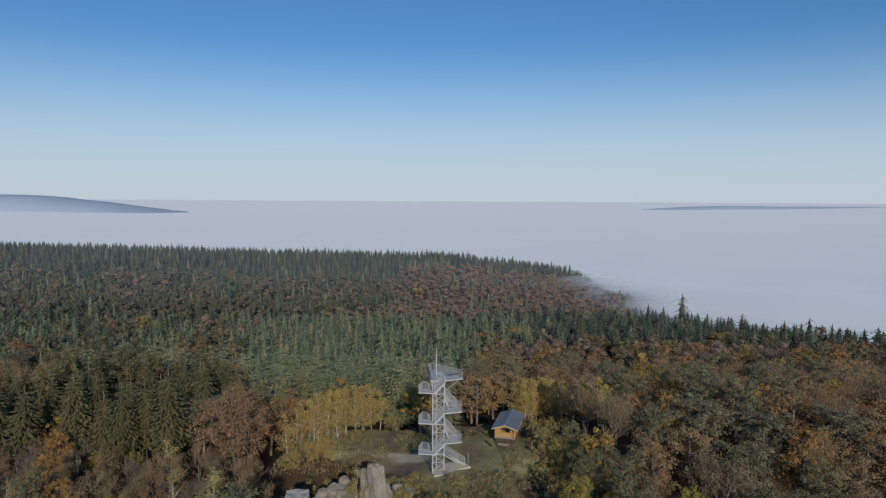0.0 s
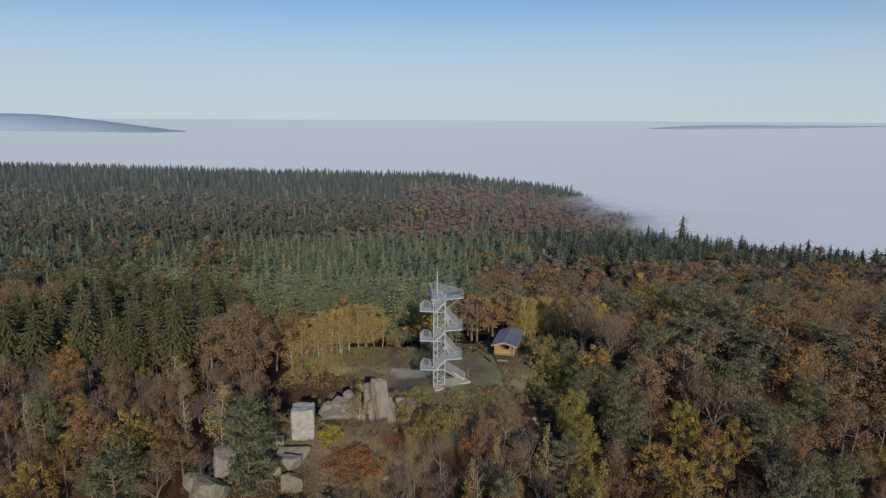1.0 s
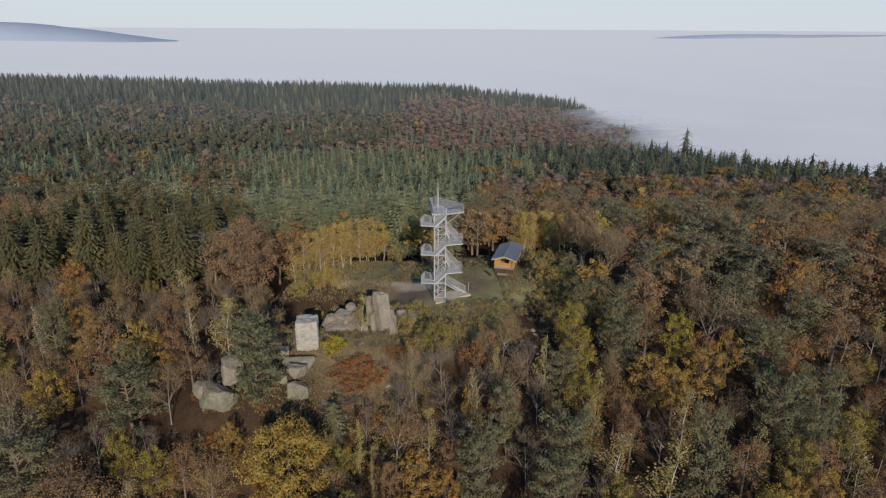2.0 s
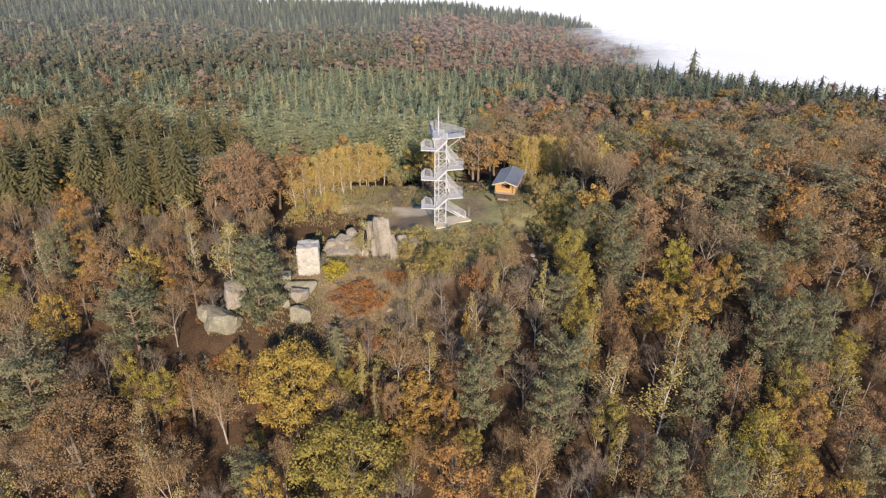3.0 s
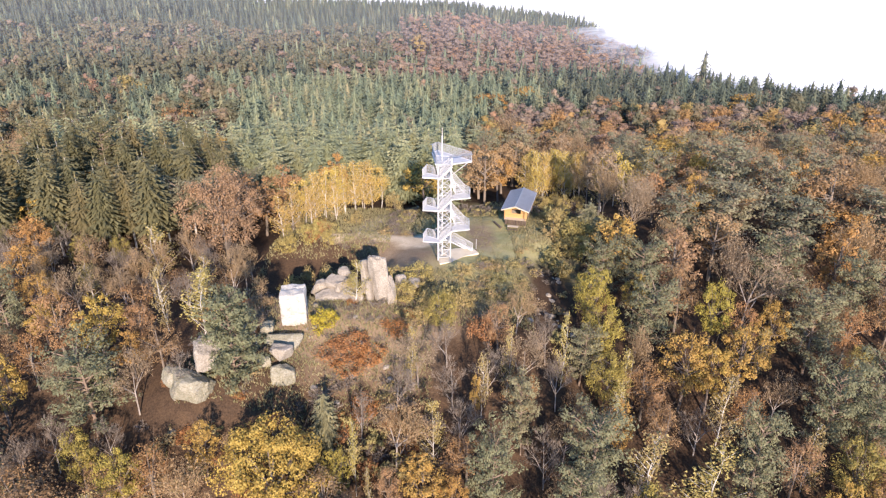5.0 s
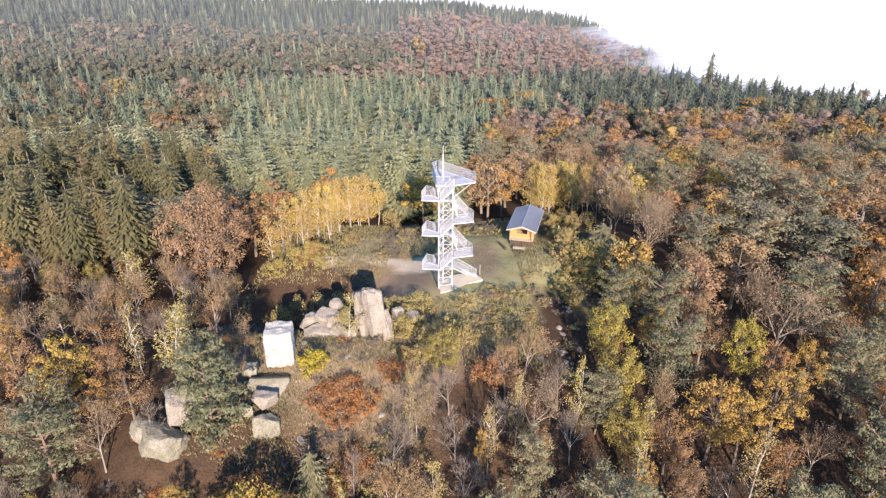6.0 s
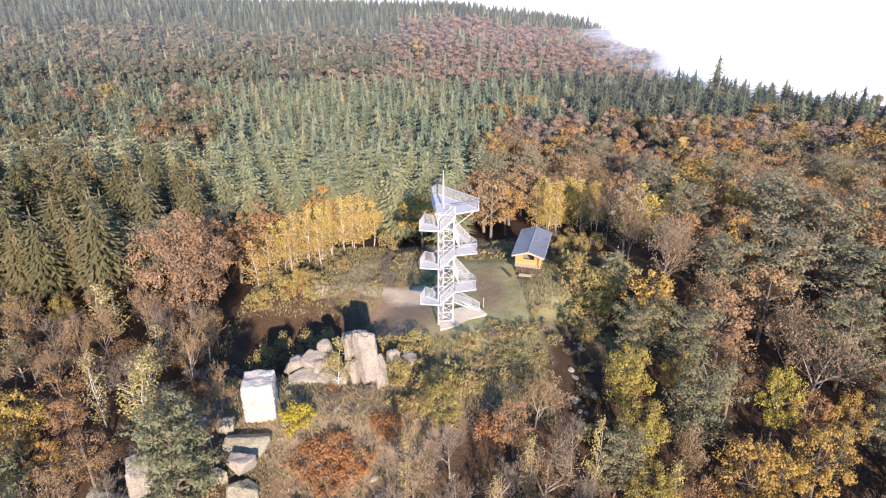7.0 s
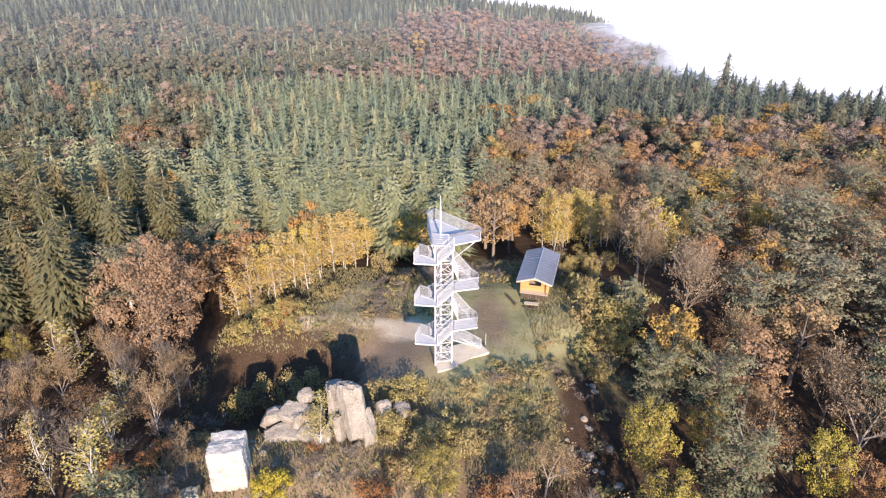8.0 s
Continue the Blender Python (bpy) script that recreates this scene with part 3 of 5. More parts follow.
    ob = part("antenna", bm, PALE, mast, "pale rod on top of the mast")
    return tower


build_tower()
bm = bmesh.new()
prism(bm, [(-0.2, -0.1), (1.6, 0.55), (3.3, 2.3), (5.5, 3.5), (5.0, 4.4), (4.4, 5.6), (2.2, 5.0), (0.2, 4.2), (-0.6, 2.2)], -1.3, 0.02)
bmesh.ops.bevel(bm, geom=[e for e in bm.edges if abs(e.verts[0].co.z - e.verts[1].co.z) < 0.01], offset=0.04, segments=1, affect="EDGES")
tagged(part("tower_foundation", bm, CONCRETE, None), "pale concrete foundation slab under the steel tower", "foundation")


def guide_post():
    thing = tagged(empty("guide_post", pose(5.15, 4.9, lies(5.15, 4.9))), "thin pale metal post beside the foundation slab", "post")
    bm = bmesh.new()
    bar(bm, (0, 0, -0.4), (0, 0, 1.9), 0.07, 8)
    part("pole", bm, STEEL, thing)
    bm = bmesh.new()
    box(bm, -0.12, -0.06, 0.0, 0.12, 0.06, 0.35)
    part("foot", bm, DARKWOOD, thing, "dark block at the foot")


guide_post()


# ---- shelter hut ----
def build_hut():
    x0, y0 = 12.35, 18.2
    base = -1.35
    hut = tagged(empty("shelter_hut", pose(x0, y0, base, 0, 0, -15)), "small timber hut with a grey metal roof and an open front", "hut")
    hw, ln, eave, ridge, deck = 1.78, 7.8, 2.5, 3.08, 0.8
    # posts, floor beams and deck, raised over the slope
    for x in (-hw + 0.1, 0, hw - 0.1):
        for y in (0.1, ln / 2, ln - 0.1):
            bm = bmesh.new()
            box(bm, x - 0.1, y - 0.1, -2.0, x + 0.1, y + 0.1, deck - 0.16)
            part("stilt", bm, DARKWOOD, hut, "dark timber stilt under the hut")
    for x in (-hw + 0.1, hw - 0.1):
        bm = bmesh.new()
        box(bm, x - 0.07, -0.9, deck - 0.16, x + 0.07, ln, deck - 0.06)
        part("floor_beam", bm, DARKWOOD, hut)
    for k in range(15):
        x = -hw + 0.02 + k * 0.243
        bm = bmesh.new()
        box(bm, x, -0.1, -1.3, x + 0.17, -0.06, deck - 0.17)
        part("skirt_board", bm, DARKWOOD, hut, "dark weathered board under the deck")
    for k in range(30):
        y = -0.95 + k * 0.292
        bm = bmesh.new()
        box(bm, -hw - 0.04, y, deck - 0.055, hw + 0.04, y + 0.28, deck - 0.01)
        part("deck_board", bm, PALEWOOD, hut)
    # corner posts
    for x in (-hw, hw):
        for y in (0.06, ln):
            bm = bmesh.new()
            box(bm, x - 0.08, y - 0.08, deck, x + 0.08, y + 0.08, eave + 0.1)
            part("corner_post", bm, PINEBOARD, hut)
    # boards: side and back walls
    h = 0.19
    n = int((eave - deck) / h)
    for s in (-1, 1):
        for i in range(n + 1):
            bm = bmesh.new()
            box(bm, s * hw - 0.03, 0.14, deck + i * h + 0.006, s * hw + 0.03, ln - 0.08, min(deck + i * h + h - 0.006, eave))
            part("board", bm, PINEBOARD, hut)
    for i in range(int((ridge - deck) / h)):
        z0, z1 = deck + i * h + 0.006, deck + i * h + h - 0.006
        w = hw - 0.08 if z1 < eave else max(0.15, (hw + 0.0) * (ridge - z1) / (ridge - eave) - 0.1)
        bm = bmesh.new()
        box(bm, -w, ln - 0.03, z0, w, ln + 0.03, z1)
        part("board", bm, PINEBOARD, hut)
        # front wall with its opening between 1.5 and 2.3 m
        spans = [(-w, w)]
        if 1.5 < (z0 + z1) / 2 < 2.34:
            spans = [(-w, -0.75), (0.85, w)]
        for a, b in spans:
            bm = bmesh.new()
            box(bm, a, -0.03, z0, b, 0.03, z1)
            part("board", bm, PINEBOARD, hut)
    for a, b, c, d in ((-0.8, 2.32, 0.9, 2.4), (-0.8, 1.47, 0.9, 1.55), (-0.8, 1.55, -0.73, 2.32), (0.83, 1.55, 0.9, 2.32)):
        bm = bmesh.new()
        box(bm, a, -0.07, b, c, 0.05, d)
        part("frame", bm, PINEBOARD, hut)
    # roof: two slopes of seamed sheet
        drop = (ridge - eave) / hw
    for s in (-1, 1):
        e = hw + 0.5
        bm = bmesh.new()
        v = [bm.verts.new(p) for p in ((0, -1.05, ridge + 0.12), (s * e, -1.05, ridge + 0.12 - e * drop), (s * e, ln + 0.6, ridge + 0.12 - e * drop), (0, ln + 0.6, ridge + 0.12))]
        bmesh.ops.solidify(bm, geom=[bm.faces.new(v)], thickness=0.09)
        bmesh.ops.recalc_face_normals(bm, faces=bm.faces)
        roof = part("roof", bm, ROOFING, hut, "grey seamed metal roof slope")
        for k in range(13):
            y = -0.95 + k * (ln + 1.45) / 12
            bm = bmesh.new()
            bar(bm, (s * 0.04, y, ridge + 0.13), (s * e, y, ridge + 0.13 - e * drop), 0.016, 4)
            part("seam", bm, ROOFING, roof)
        bm = bmesh.new()
        bar(bm, (0, -1.08, ridge + 0.04), (s * e, -1.08, ridge + 0.04 - e * drop), 0.17, 4)
        part("barge_board", bm, PALEWOOD, hut, "pale barge board")
        bm = bmesh.new()
        bar(bm, (s * (e + 0.04), -1.0, ridge + 0.05 - e * drop), (s * (e + 0.04), ln + 0.55, ridge + 0.05 - e * drop), 0.1, 8)
        part("gutter", bm, STEEL, hut)
        bm = bmesh.new()
        bar(bm, (s * (hw - 0.05), -0.85, deck), (s * (hw - 0.05), -0.85, eave), 0.12, 4)
        part("porch_post", bm, PINEBOARD, hut)
    bm = bmesh.new()
    bar(bm, (0, -1.1, ridge + 0.16), (0, ln + 0.65, ridge + 0.16), 0.16, 6)
    part("ridge_cap", bm, ROOFING, hut)
    # inside, dark: a back bench
    bm = bmesh.new()
    box(bm, -hw + 0.1, ln - 0.7, deck + 0.4, hw - 0.1, ln - 0.15, deck + 0.47)
    part("bench_seat", bm, DARKWOOD, hut)
    return hut, base


hut, hut_base = build_hut()


def picnic_bench(x, y, turn):
    z = lies(x, y)
    thing = tagged(empty("picnic_bench", pose(x, y, z, 0, 0, turn)), "weathered wooden bench and table before the hut", "bench")
    for a, b, c in ((-0.35, 0.35, 0.72), (-0.85, -0.6, 0.45), (0.6, 0.85, 0.45)):
        bm = bmesh.new()
        box(bm, -0.9, a, c - 0.05, 0.9, b, c)
        part("plank", bm, PALEWOOD if c > 0.5 else DARKWOOD, thing)
    for s in (-0.65, 0.65):
        for q in (-1, 1):
            bm = bmesh.new()
            bar(bm, (s, q * 0.7, 0), (s, q * 0.22, 0.68), 0.09, 4)
            part("leg", bm, DARKWOOD, thing)


picnic_bench(11.7, 15.9, -12)


def split_log(x, y, turn, length):
    z = lies(x, y)
    thing = tagged(empty("log_bench", pose(x, y, z, 0, 0, turn)), "dark weathered log lying on the turf", "log")
    bm = bmesh.new()
    bar(bm, (-length / 2, 0, 0.2), (length / 2, 0, 0.22), 0.4, 9, 0.34)
    for v in bm.verts:
        v.co += Vector((0, 0.03, 0.02)) * noise.noise(v.co * 3)
    part("trunk", bm, DARKWOOD, thing)


split_log(9.3, 17.4, 110, 2.6)


# ---- rocks ----
def boulder(name, x, y, z, sx, sy, sz, turn, tilt, seed, blocky, material, label, subdiv=4, cuts=12, rough=1.0):
    """A weathered block: a rounded box split along flat joints, with chipped edges."""
    g = np.random.default_rng(seed)
    planes = []
    for _ in range(cuts):
        n = Vector(g.normal(0, 1, 3)).normalized()
        planes.append((n, g.uniform(0.68, 1.1)))
    bm = bmesh.new()
    bmesh.ops.create_icosphere(bm, subdivisions=subdiv, radius=1)
    for v in bm.verts:
        p = v.co.normalized()
        e = 2 + blocky
        f = (abs(p.x) ** e + abs(p.y) ** e + abs(p.z) ** e) ** (-1 / e)
        for n, d in planes:
            c = p.dot(n)
            if c > 0.05:
                f = min(f, d / c)
        q = p * f
        s = q * 1.3 + Vector((seed * 7.1, seed * 3.3, seed))
        k = 1 + rough * (0.09 * noise.noise(s) + 0.05 * noise.noise(s * 2.9) + 0.025 * noise.noise(s * 7))
        ledge = noise.noise(Vector((s.x * 0.5, s.y * 0.5, s.z * 3.4)))
        k -= rough * 0.07 * max(0.0, 0.12 - abs(ledge)) / 0.12
        v.co = Vector((q.x * sx, q.y * sy, q.z * sz)) * k
    me = bpy.data.meshes.new(name)
    bm.to_mesh(me)
    bm.free()
    me.materials.append(material)
    ob = new(name, me)
    ob.matrix_basis = pose(x, y, z, tilt, tilt * 0.5, turn)
    return tagged(ob, label, "rock", "rocks before the tower")


ROCKS = [
    # x, y, z, half sizes, turn, tilt, seed, blockiness
    (-7.8, -9.8, 2.3, 1.2, 1.1, 3.6, 10, -7, 1, 10), (-6.3, -10.3, 0.7, 0.7, 0.9, 2.4, 16, -5, 2, 9), (-9.5, -8.6, 1.9, 0.6, 0.9, 2.7, -5, -4, 3, 9),
    (-9.9, -7.0, 3.1, 1.0, 0.7, 0.7, 15, 10, 4, 6), (-13.6, -8.4, 1.3, 1.6, 1.3, 0.75, 24, 22, 5, 6), (-11.9, -8.4, 0.9, 1.1, 1.1, 1.3, -14, 16, 6, 6),
    (-14.4, -10.2, 0.1, 1.7, 1.1, 0.9, 12, 14, 7, 6), (-11.5, -10.2, 0.0, 1.4, 1.0, 1.0, -24, 18, 8, 5), (-5.2, -7.6, 0.8, 0.7, 0.8, 1.2, 30, 6, 9, 5),
    (-3.6, -6.8, 0.3, 0.9, 0.8, 0.7, -30, 8, 10, 5), (-12.8, -7.0, 2.2, 0.9, 0.7, 0.4, 40, 24, 43, 7), (-10.2, -10.6, 0.2, 0.6, 0.7, 1.2, -12, -6, 44, 5),
    (-15.8, -8.2, 0.4, 1.1, 0.9, 1.3, 18, 6, 45, 6), (-13.0, -9.4, 0.7, 0.7, 0.8, 1.2, -8, -5, 46, 6), (-9.0, -10.4, 1.0, 0.5, 0.6, 1.8, 6, -4, 47, 6),
]
for x, y, z, sx, sy, sz, turn, tilt, seed, blk in ROCKS:
    boulder("crag_rock", x, y, z, sx, sy, sz, turn, tilt, seed, blk, ROCK, "cracked pale sandstone crag on the rim of the knoll", 4, 11, 0.75)
LOW_ROCKS = [
    (-17.9, -19.4, -0.2, 2.1, 1.4, 0.8, 8, 3, 11, 7), (-17.6, -21.8, -0.1, 1.2, 1.0, 0.85, -6, 3, 12, 9), (-17.3, -23.8, -1.6, 1.3, 1.1, 1.1, 12, 0, 13, 7),
    (-24.6, -25.2, 1.7, 1.35, 1.2, 1.6, 24, 8, 14, 8), (-26.2, -27.4, -0.4, 2.3, 1.5, 1.3, -12, 2, 15, 8),
    (-20.4, -17.3, 0.2, 0.8, 0.7, 0.7, 0, 0, 19, 4), (-28.3, -26.6, -0.2, 1.0, 0.8, 0.9, -20, 5, 22, 7), (-19.6, -22.8, -0.9, 0.8, 0.7, 0.6, 15, 4, 23, 7),
]
for x, y, z, sx, sy, sz, turn, tilt, seed, blk in LOW_ROCKS:
    boulder("boulder", x, y, z, sx, sy, sz, turn, tilt, seed, blk, ROCK if seed in (12, 14) else MOSSY, "blocky sandstone boulder on the leafy slope", 4, 7, 0.7)
boulder("square_rock", -17.5, -15.3, 2.0, 1.5, 1.4, 2.15, 8, 0, 20, 14, PALE, "pale square-cut block of weathered rock", 5, 0, 0.7)
rng = np.random.default_rng(5)
for k in range(60):
    x, y = rng.uniform(-29, -2), rng.uniform(-31, -6)
    if k > 34:
        x, y = rng.uniform(11, 17), rng.uniform(-14, 3)
    s = rng.uniform(0.15, 0.5)
    boulder("stone", x, y, lies(x, y) + s * 0.1, s * rng.uniform(0.8, 1.6), s, s * 0.7, rng.uniform(0, 360), 0, 30 + k, 1.5, ROCK, "loose sandstone on the slope", 2)


# ---- trees: x, y, height, crown radius ----
OAK_GOLD = [
    (-54.2, -7, 9, 3.4), (-46.3, -27.2, 9, 2.7), (-38.5, -20.1, 9, 2.9), (-15.7, -36.9, 12.5, 5.2), (-23.2, -33.4, 8, 1.7),
    (-2.1, -36.8, 9, 2.7), (3.8, -26.9, 7, 0.7), (27.4, -22.4, 11, 3.1), (30.3, -22.8, 10, 2.5), (34.7, -20.5, 10, 3.1),
    (39.9, -15.7, 9, 2), (37.3, -39.1, 9, 2), (41.6, -38.5, 9, 2.1), (18.6, -30.5, 9, 1.2), (1.2, -37.3, 8, 1.5),
    (-16.3, -48.7, 10, 1.9), (1.8, -46.6, 10, 3.3), (36.9, -46.4, 9, 2), (7.9, -47.9, 9, 1.9), (50.6, 58.7, 12, 6.4),
    (111.7, 99, 13, 6.4), (112.8, 84.9, 13, 6.4),
]
OAK_GOLD_NEXT = [
    (110.6, 157.9, 12, 6.4), (-64.5, 12.4, 9, 2.8), (-58.6, 3.9, 9, 2.3), (32.2, 172.5, 12, 6.4), (17.3, 153.8, 12, 6.1),
]
OAK_GOLD += OAK_GOLD_NEXT
OAK_GOLD_MORE = [
    (72.4, 88.2, 12, 5.2),
]
OAK_GOLD += OAK_GOLD_MORE
OAK_LIME = [
    (-35.1, -34.2, 9, 1.7), (-30.4, -36.3, 9, 2.1), (-10, -35.5, 8, 1.5), (18.8, -11.8, 11, 2.5), (18.6, -17.7, 10, 2.5),
    (18.2, -23.6, 9, 2.1), (33.1, -14.5, 11, 2.1), (39.8, -35.7, 10, 2.1), (-8.3, -46.1, 12, 6.1), (34.6, -41.8, 10, 2.9),
    (19.1, -39.3, 9, 2.2), (-52.5, 3.6, 6, 1.8), (-47, 3.7, 6, 1.5),
]
OAK_RUSSET = [
    (-27.7, -35.9, 9, 2.1), (-10.8, -38, 9, 2.6), (-38, -39.5, 11, 3.7), (22.7, -23.7, 9, 2.2), (22.8, -30.5, 8, 2),
    (55.3, -13.9, 11, 3.2), (30.2, -10.5, 10, 2.5), (-48, -23.5, 9, 1.9), (-44.7, -23.5, 8, 1.9), (14.3, -27.5, 7, 1.6),
    (-36.1, -44.1, 12, 6.3), (21.5, -44.4, 9, 2.6), (-31.7, -36.7, 8, 2.5), (60.9, 12.8, 12, 5), (-78, 111.5, 14, 6.4),
    (-136.3, 113.7, 13, 6.4), (67.5, 115, 13, 6.4), (57.3, 142.6, 13, 6.4), (15.1, 72.3, 11, 4.8),
]
OAK_COPPER = [
    (-42.8, -20.5, 9.5, 2.7), (6.7, -18.6, 7, 2), (-4.9, -37, 8, 1.3), (34.3, -35.1, 9, 2.1), (48.8, -16.3, 9, 2),
    (43.2, -34.6, 9, 2), (23.1, -27.6, 8, 1.4), (40.6, -39.5, 9, 2.1), (44.9, -40.8, 9, 2.7), (-32.5, 7.5, 16, 6.2),
]
PINE = [
    (-49.5, -18.7, 10, 2.4), (-36.3, -28.5, 11, 3.7), (8.4, -29.9, 10, 2), (5, -37.3, 12, 2.5), (14.6, -35.3, 12, 3.1),
    (25.5, -14.4, 10, 3.2), (29.3, -37, 14, 2.4), (43.7, -17.7, 11, 3.3), (39.9, -29.9, 12, 2.7), (45.7, -28, 12, 3.2),
    (52.4, -9.9, 11, 3), (22.2, -2.9, 9, 2.5), (12.3, -39.8, 11, 2.4), (-44.9, -37.3, 12, 4.2), (22.9, -47.2, 11, 1.9),
    (28.5, -48.7, 11, 2.2), (27, -4.6, 10, 3.2), (47.2, 21.5, 14, 5.2), (52.9, 6.5, 12, 4.7), (66.6, 7.8, 12, 5),
    (44.2, 8.8, 12, 4.7), (35.6, 8.3, 11, 3.6), (-61.2, 77.2, 13, 4.5),
]
PINE_MORE = [
    (44.5, -5.7, 11, 3.7),
]
PINE += PINE_MORE
PINE_LOW = [
    (-21.9, -25.7, 10, 3.1),
]
FIR = [
    (-12, -29.3, 8, 1.6), (23.3, 12.5, 7, 2.2), (26, 6.3, 8, 2.7),
]
BARE = [
    (-43.9, -13.8, 8, 2.7), (-32, -27.4, 8, 3), (-39.1, -31.8, 8, 2.3), (-23.6, -37.7, 10, 3.4), (-4.6, -31.7, 9, 4),
    (-2.5, -23.3, 8, 2.7), (-4.9, -26, 7, 2.1), (9, -23.4, 8, 2.8), (12.2, -19.1, 8, 2), (10.4, -33.5, 9, 2.3),
    (22.4, -19.1, 9, 2.7), (39.4, -9.2, 11.5, 5.3), (14.8, -38.5, 9, 2.4), (18, -38.8, 9, 1.9), (-40.7, -34.3, 9, 2.3),
    (-8.4, -28.4, 7, 1.7), (0.7, -20.8, 7, 2.2), (1.3, -25.3, 7, 2.1), (5.2, -23.7, 7.5, 2.3), (12.7, -24.8, 8, 1.9),
    (27.1, -28.8, 7, 2.2), (-27.2, -26.9, 6, 1.8),
]
BARE_NEXT = [
    (10.4, -44.8, 10, 2.8), (16, -45.9, 10, 2.5), (27.6, -41.7, 9, 2.3), (-25.9, -47.8, 10, 2.8), (-2.7, -48.2, 10, 2.2),
    (85.9, 97.8, 13, 5.2), (86.6, 71.5, 13, 5.2), (29.6, 11.9, 11, 4), (92.8, 45.4, 12, 5.2),
]
BARE += BARE_NEXT
BARE_MORE = [
    (17.8, 105.5, 12, 5.2), (-53, -3.3, 8, 3.9),
]
BARE += BARE_MORE
BIRCH = [
    (-32.7, -15.7, 9, 1.5), (-27.7, -17.4, 9, 2.4), (-8.4, -34.2, 10, 0.7), (-6.4, -38.4, 10, 0.6), (13.7, -21.7, 10, 1),
    (20.3, -35.4, 9.5, 2.5), (25.5, -36.6, 9.5, 2.8), (20.3, -22.9, 9, 1.2), (7.3, -23.9, 9, 1), (4.4, -26.4, 9, 0.9),
    (-3.4, -23.9, 9, 0.9), (-10.7, -11.4, 5.6, 1.4),
]
BIRCH_GOLD = [
    (-25.8, 15.5, 7.5, 1.8), (-24, 20, 8, 1.8), (-22, 22.5, 8.5, 1.8), (-17.5, 28.5, 9, 1.8), (-19, 27, 9, 1.8),
    (-13.2, 34.5, 9.5, 1.9), (-21.5, 17.8, 7, 1.7), (-18, 21.5, 7.5, 1.7), (-11.4, 33.5, 8.5, 1.8), (-24.5, 17, 8, 1.7),
    (-22.8, 19, 8, 1.7), (-21.2, 20, 9, 1.8), (-19.8, 22, 9, 1.8), (-18.4, 24, 9, 1.8), (-17, 26, 9, 1.8),
    (-15.6, 29, 9.5, 1.9), (-14.2, 31, 9.5, 1.9), (-12.8, 32, 9, 1.9), (-20.5, 24, 8.5, 1.7), (-16, 31, 9, 1.7),
    (-14.8, 33, 9.5, 1.8), (18.7, 41.3, 10, 2),
]
BIRCH_GOLD_MORE = [
    (21, 45.1, 10, 2), (23.7, 48.8, 10, 2.1), (24.8, 41.6, 10, 2), (27.7, 45.3, 10, 2.1), (29.4, 29.5, 11, 2.1),
    (33.2, 36, 11, 2.4), (38, 36, 11, 2.2), (41, 39, 11, 2.2), (44, 40, 11.5, 2.2), (47, 44, 11, 2.2),
    (50, 42, 11, 2.2), (36, 33, 10, 2), (42, 44, 11, 2.2), (33.5, 30, 10, 2), (17.5, 45, 9.5, 2),
    (19.5, 47, 9.5, 2), (21, 45.5, 9.5, 2), (22.5, 48, 9.5, 2), (24, 46, 9.5, 2), (25.5, 49, 9.5, 2),
    (27, 47, 9.5, 2), (28.5, 45.5, 9.5, 2), (20, 50, 9.5, 2), (23.5, 51, 9.5, 2), (29.5, 50, 9.5, 2),
    (18.5, 52, 9.5, 2),
]
BIRCH_GOLD += BIRCH_GOLD_MORE
SHRUB_YELLOW = [
    (-11.2, -9.4, 3.2, 1.4), (-21.1, -2.2, 4.4, 1.6), (-14.2, -3.6, 4.2, 1.6), (-16.4, 0.8, 4.6, 1.8), (-14, 2.2, 4, 1.6),
    (-18.9, 0.4, 4.2, 1.5), (-24, 9.2, 2.6, 1.9), (-20.9, 10.5, 3, 2.0), (-18.2, 12.1, 2.6, 1.7), (-2.9, -4.1, 2.6, 2.2),
    (-4.4, -9.7, 2.6, 2.1), (-0.3, -11, 2.6, 2.3), (-2.2, -14.4, 2.6, 2), (22.5, 10.7, 4, 2.2), (-6, -3.6, 2.2, 1.6),
    (-8.6, 29.7, 4, 1.8), (20.7, 12, 3.4, 3.0), (18, 14.3, 3.4, 2.4), (19, 9, 3.0, 2.2), (22.5, 13.5, 3.4, 2.4),
]
SHRUB_RUST = [
    (-12, -20.7, 2.2, 2.1), (-10.3, -19.5, 2.5, 2.3), (-8.3, -20.4, 2.4, 2.1), (-10.1, -22, 2, 2.2), (-5.6, -16.7, 2, 1.8),
    (5.1, -17.4, 4, 2.1),
]

# ---- tree parts ----
def unit(v):
    return v / np.maximum(np.linalg.norm(v, axis=-1, keepdims=True), 1e-6)


def tube(a, b, ra, rb, sides=5):
    a, b = np.array(a, float), np.array(b, float)
    d = unit(b - a)
    s = unit(np.cross(d, (0.31, 0.93, 0.2)))
    t = np.cross(d, s)
    ang = np.arange(sides) * 2 * math.pi / sides
    ring = np.cos(ang)[:, None] * s + np.sin(ang)[:, None] * t
    v = np.vstack((a + ring * ra, b + ring * rb))
    i = np.arange(sides)
    j = (i + 1) % sides
    f = np.vstack((np.stack((i, j, j + sides), 1), np.stack((i, j + sides, i + sides), 1)))
    return v, f


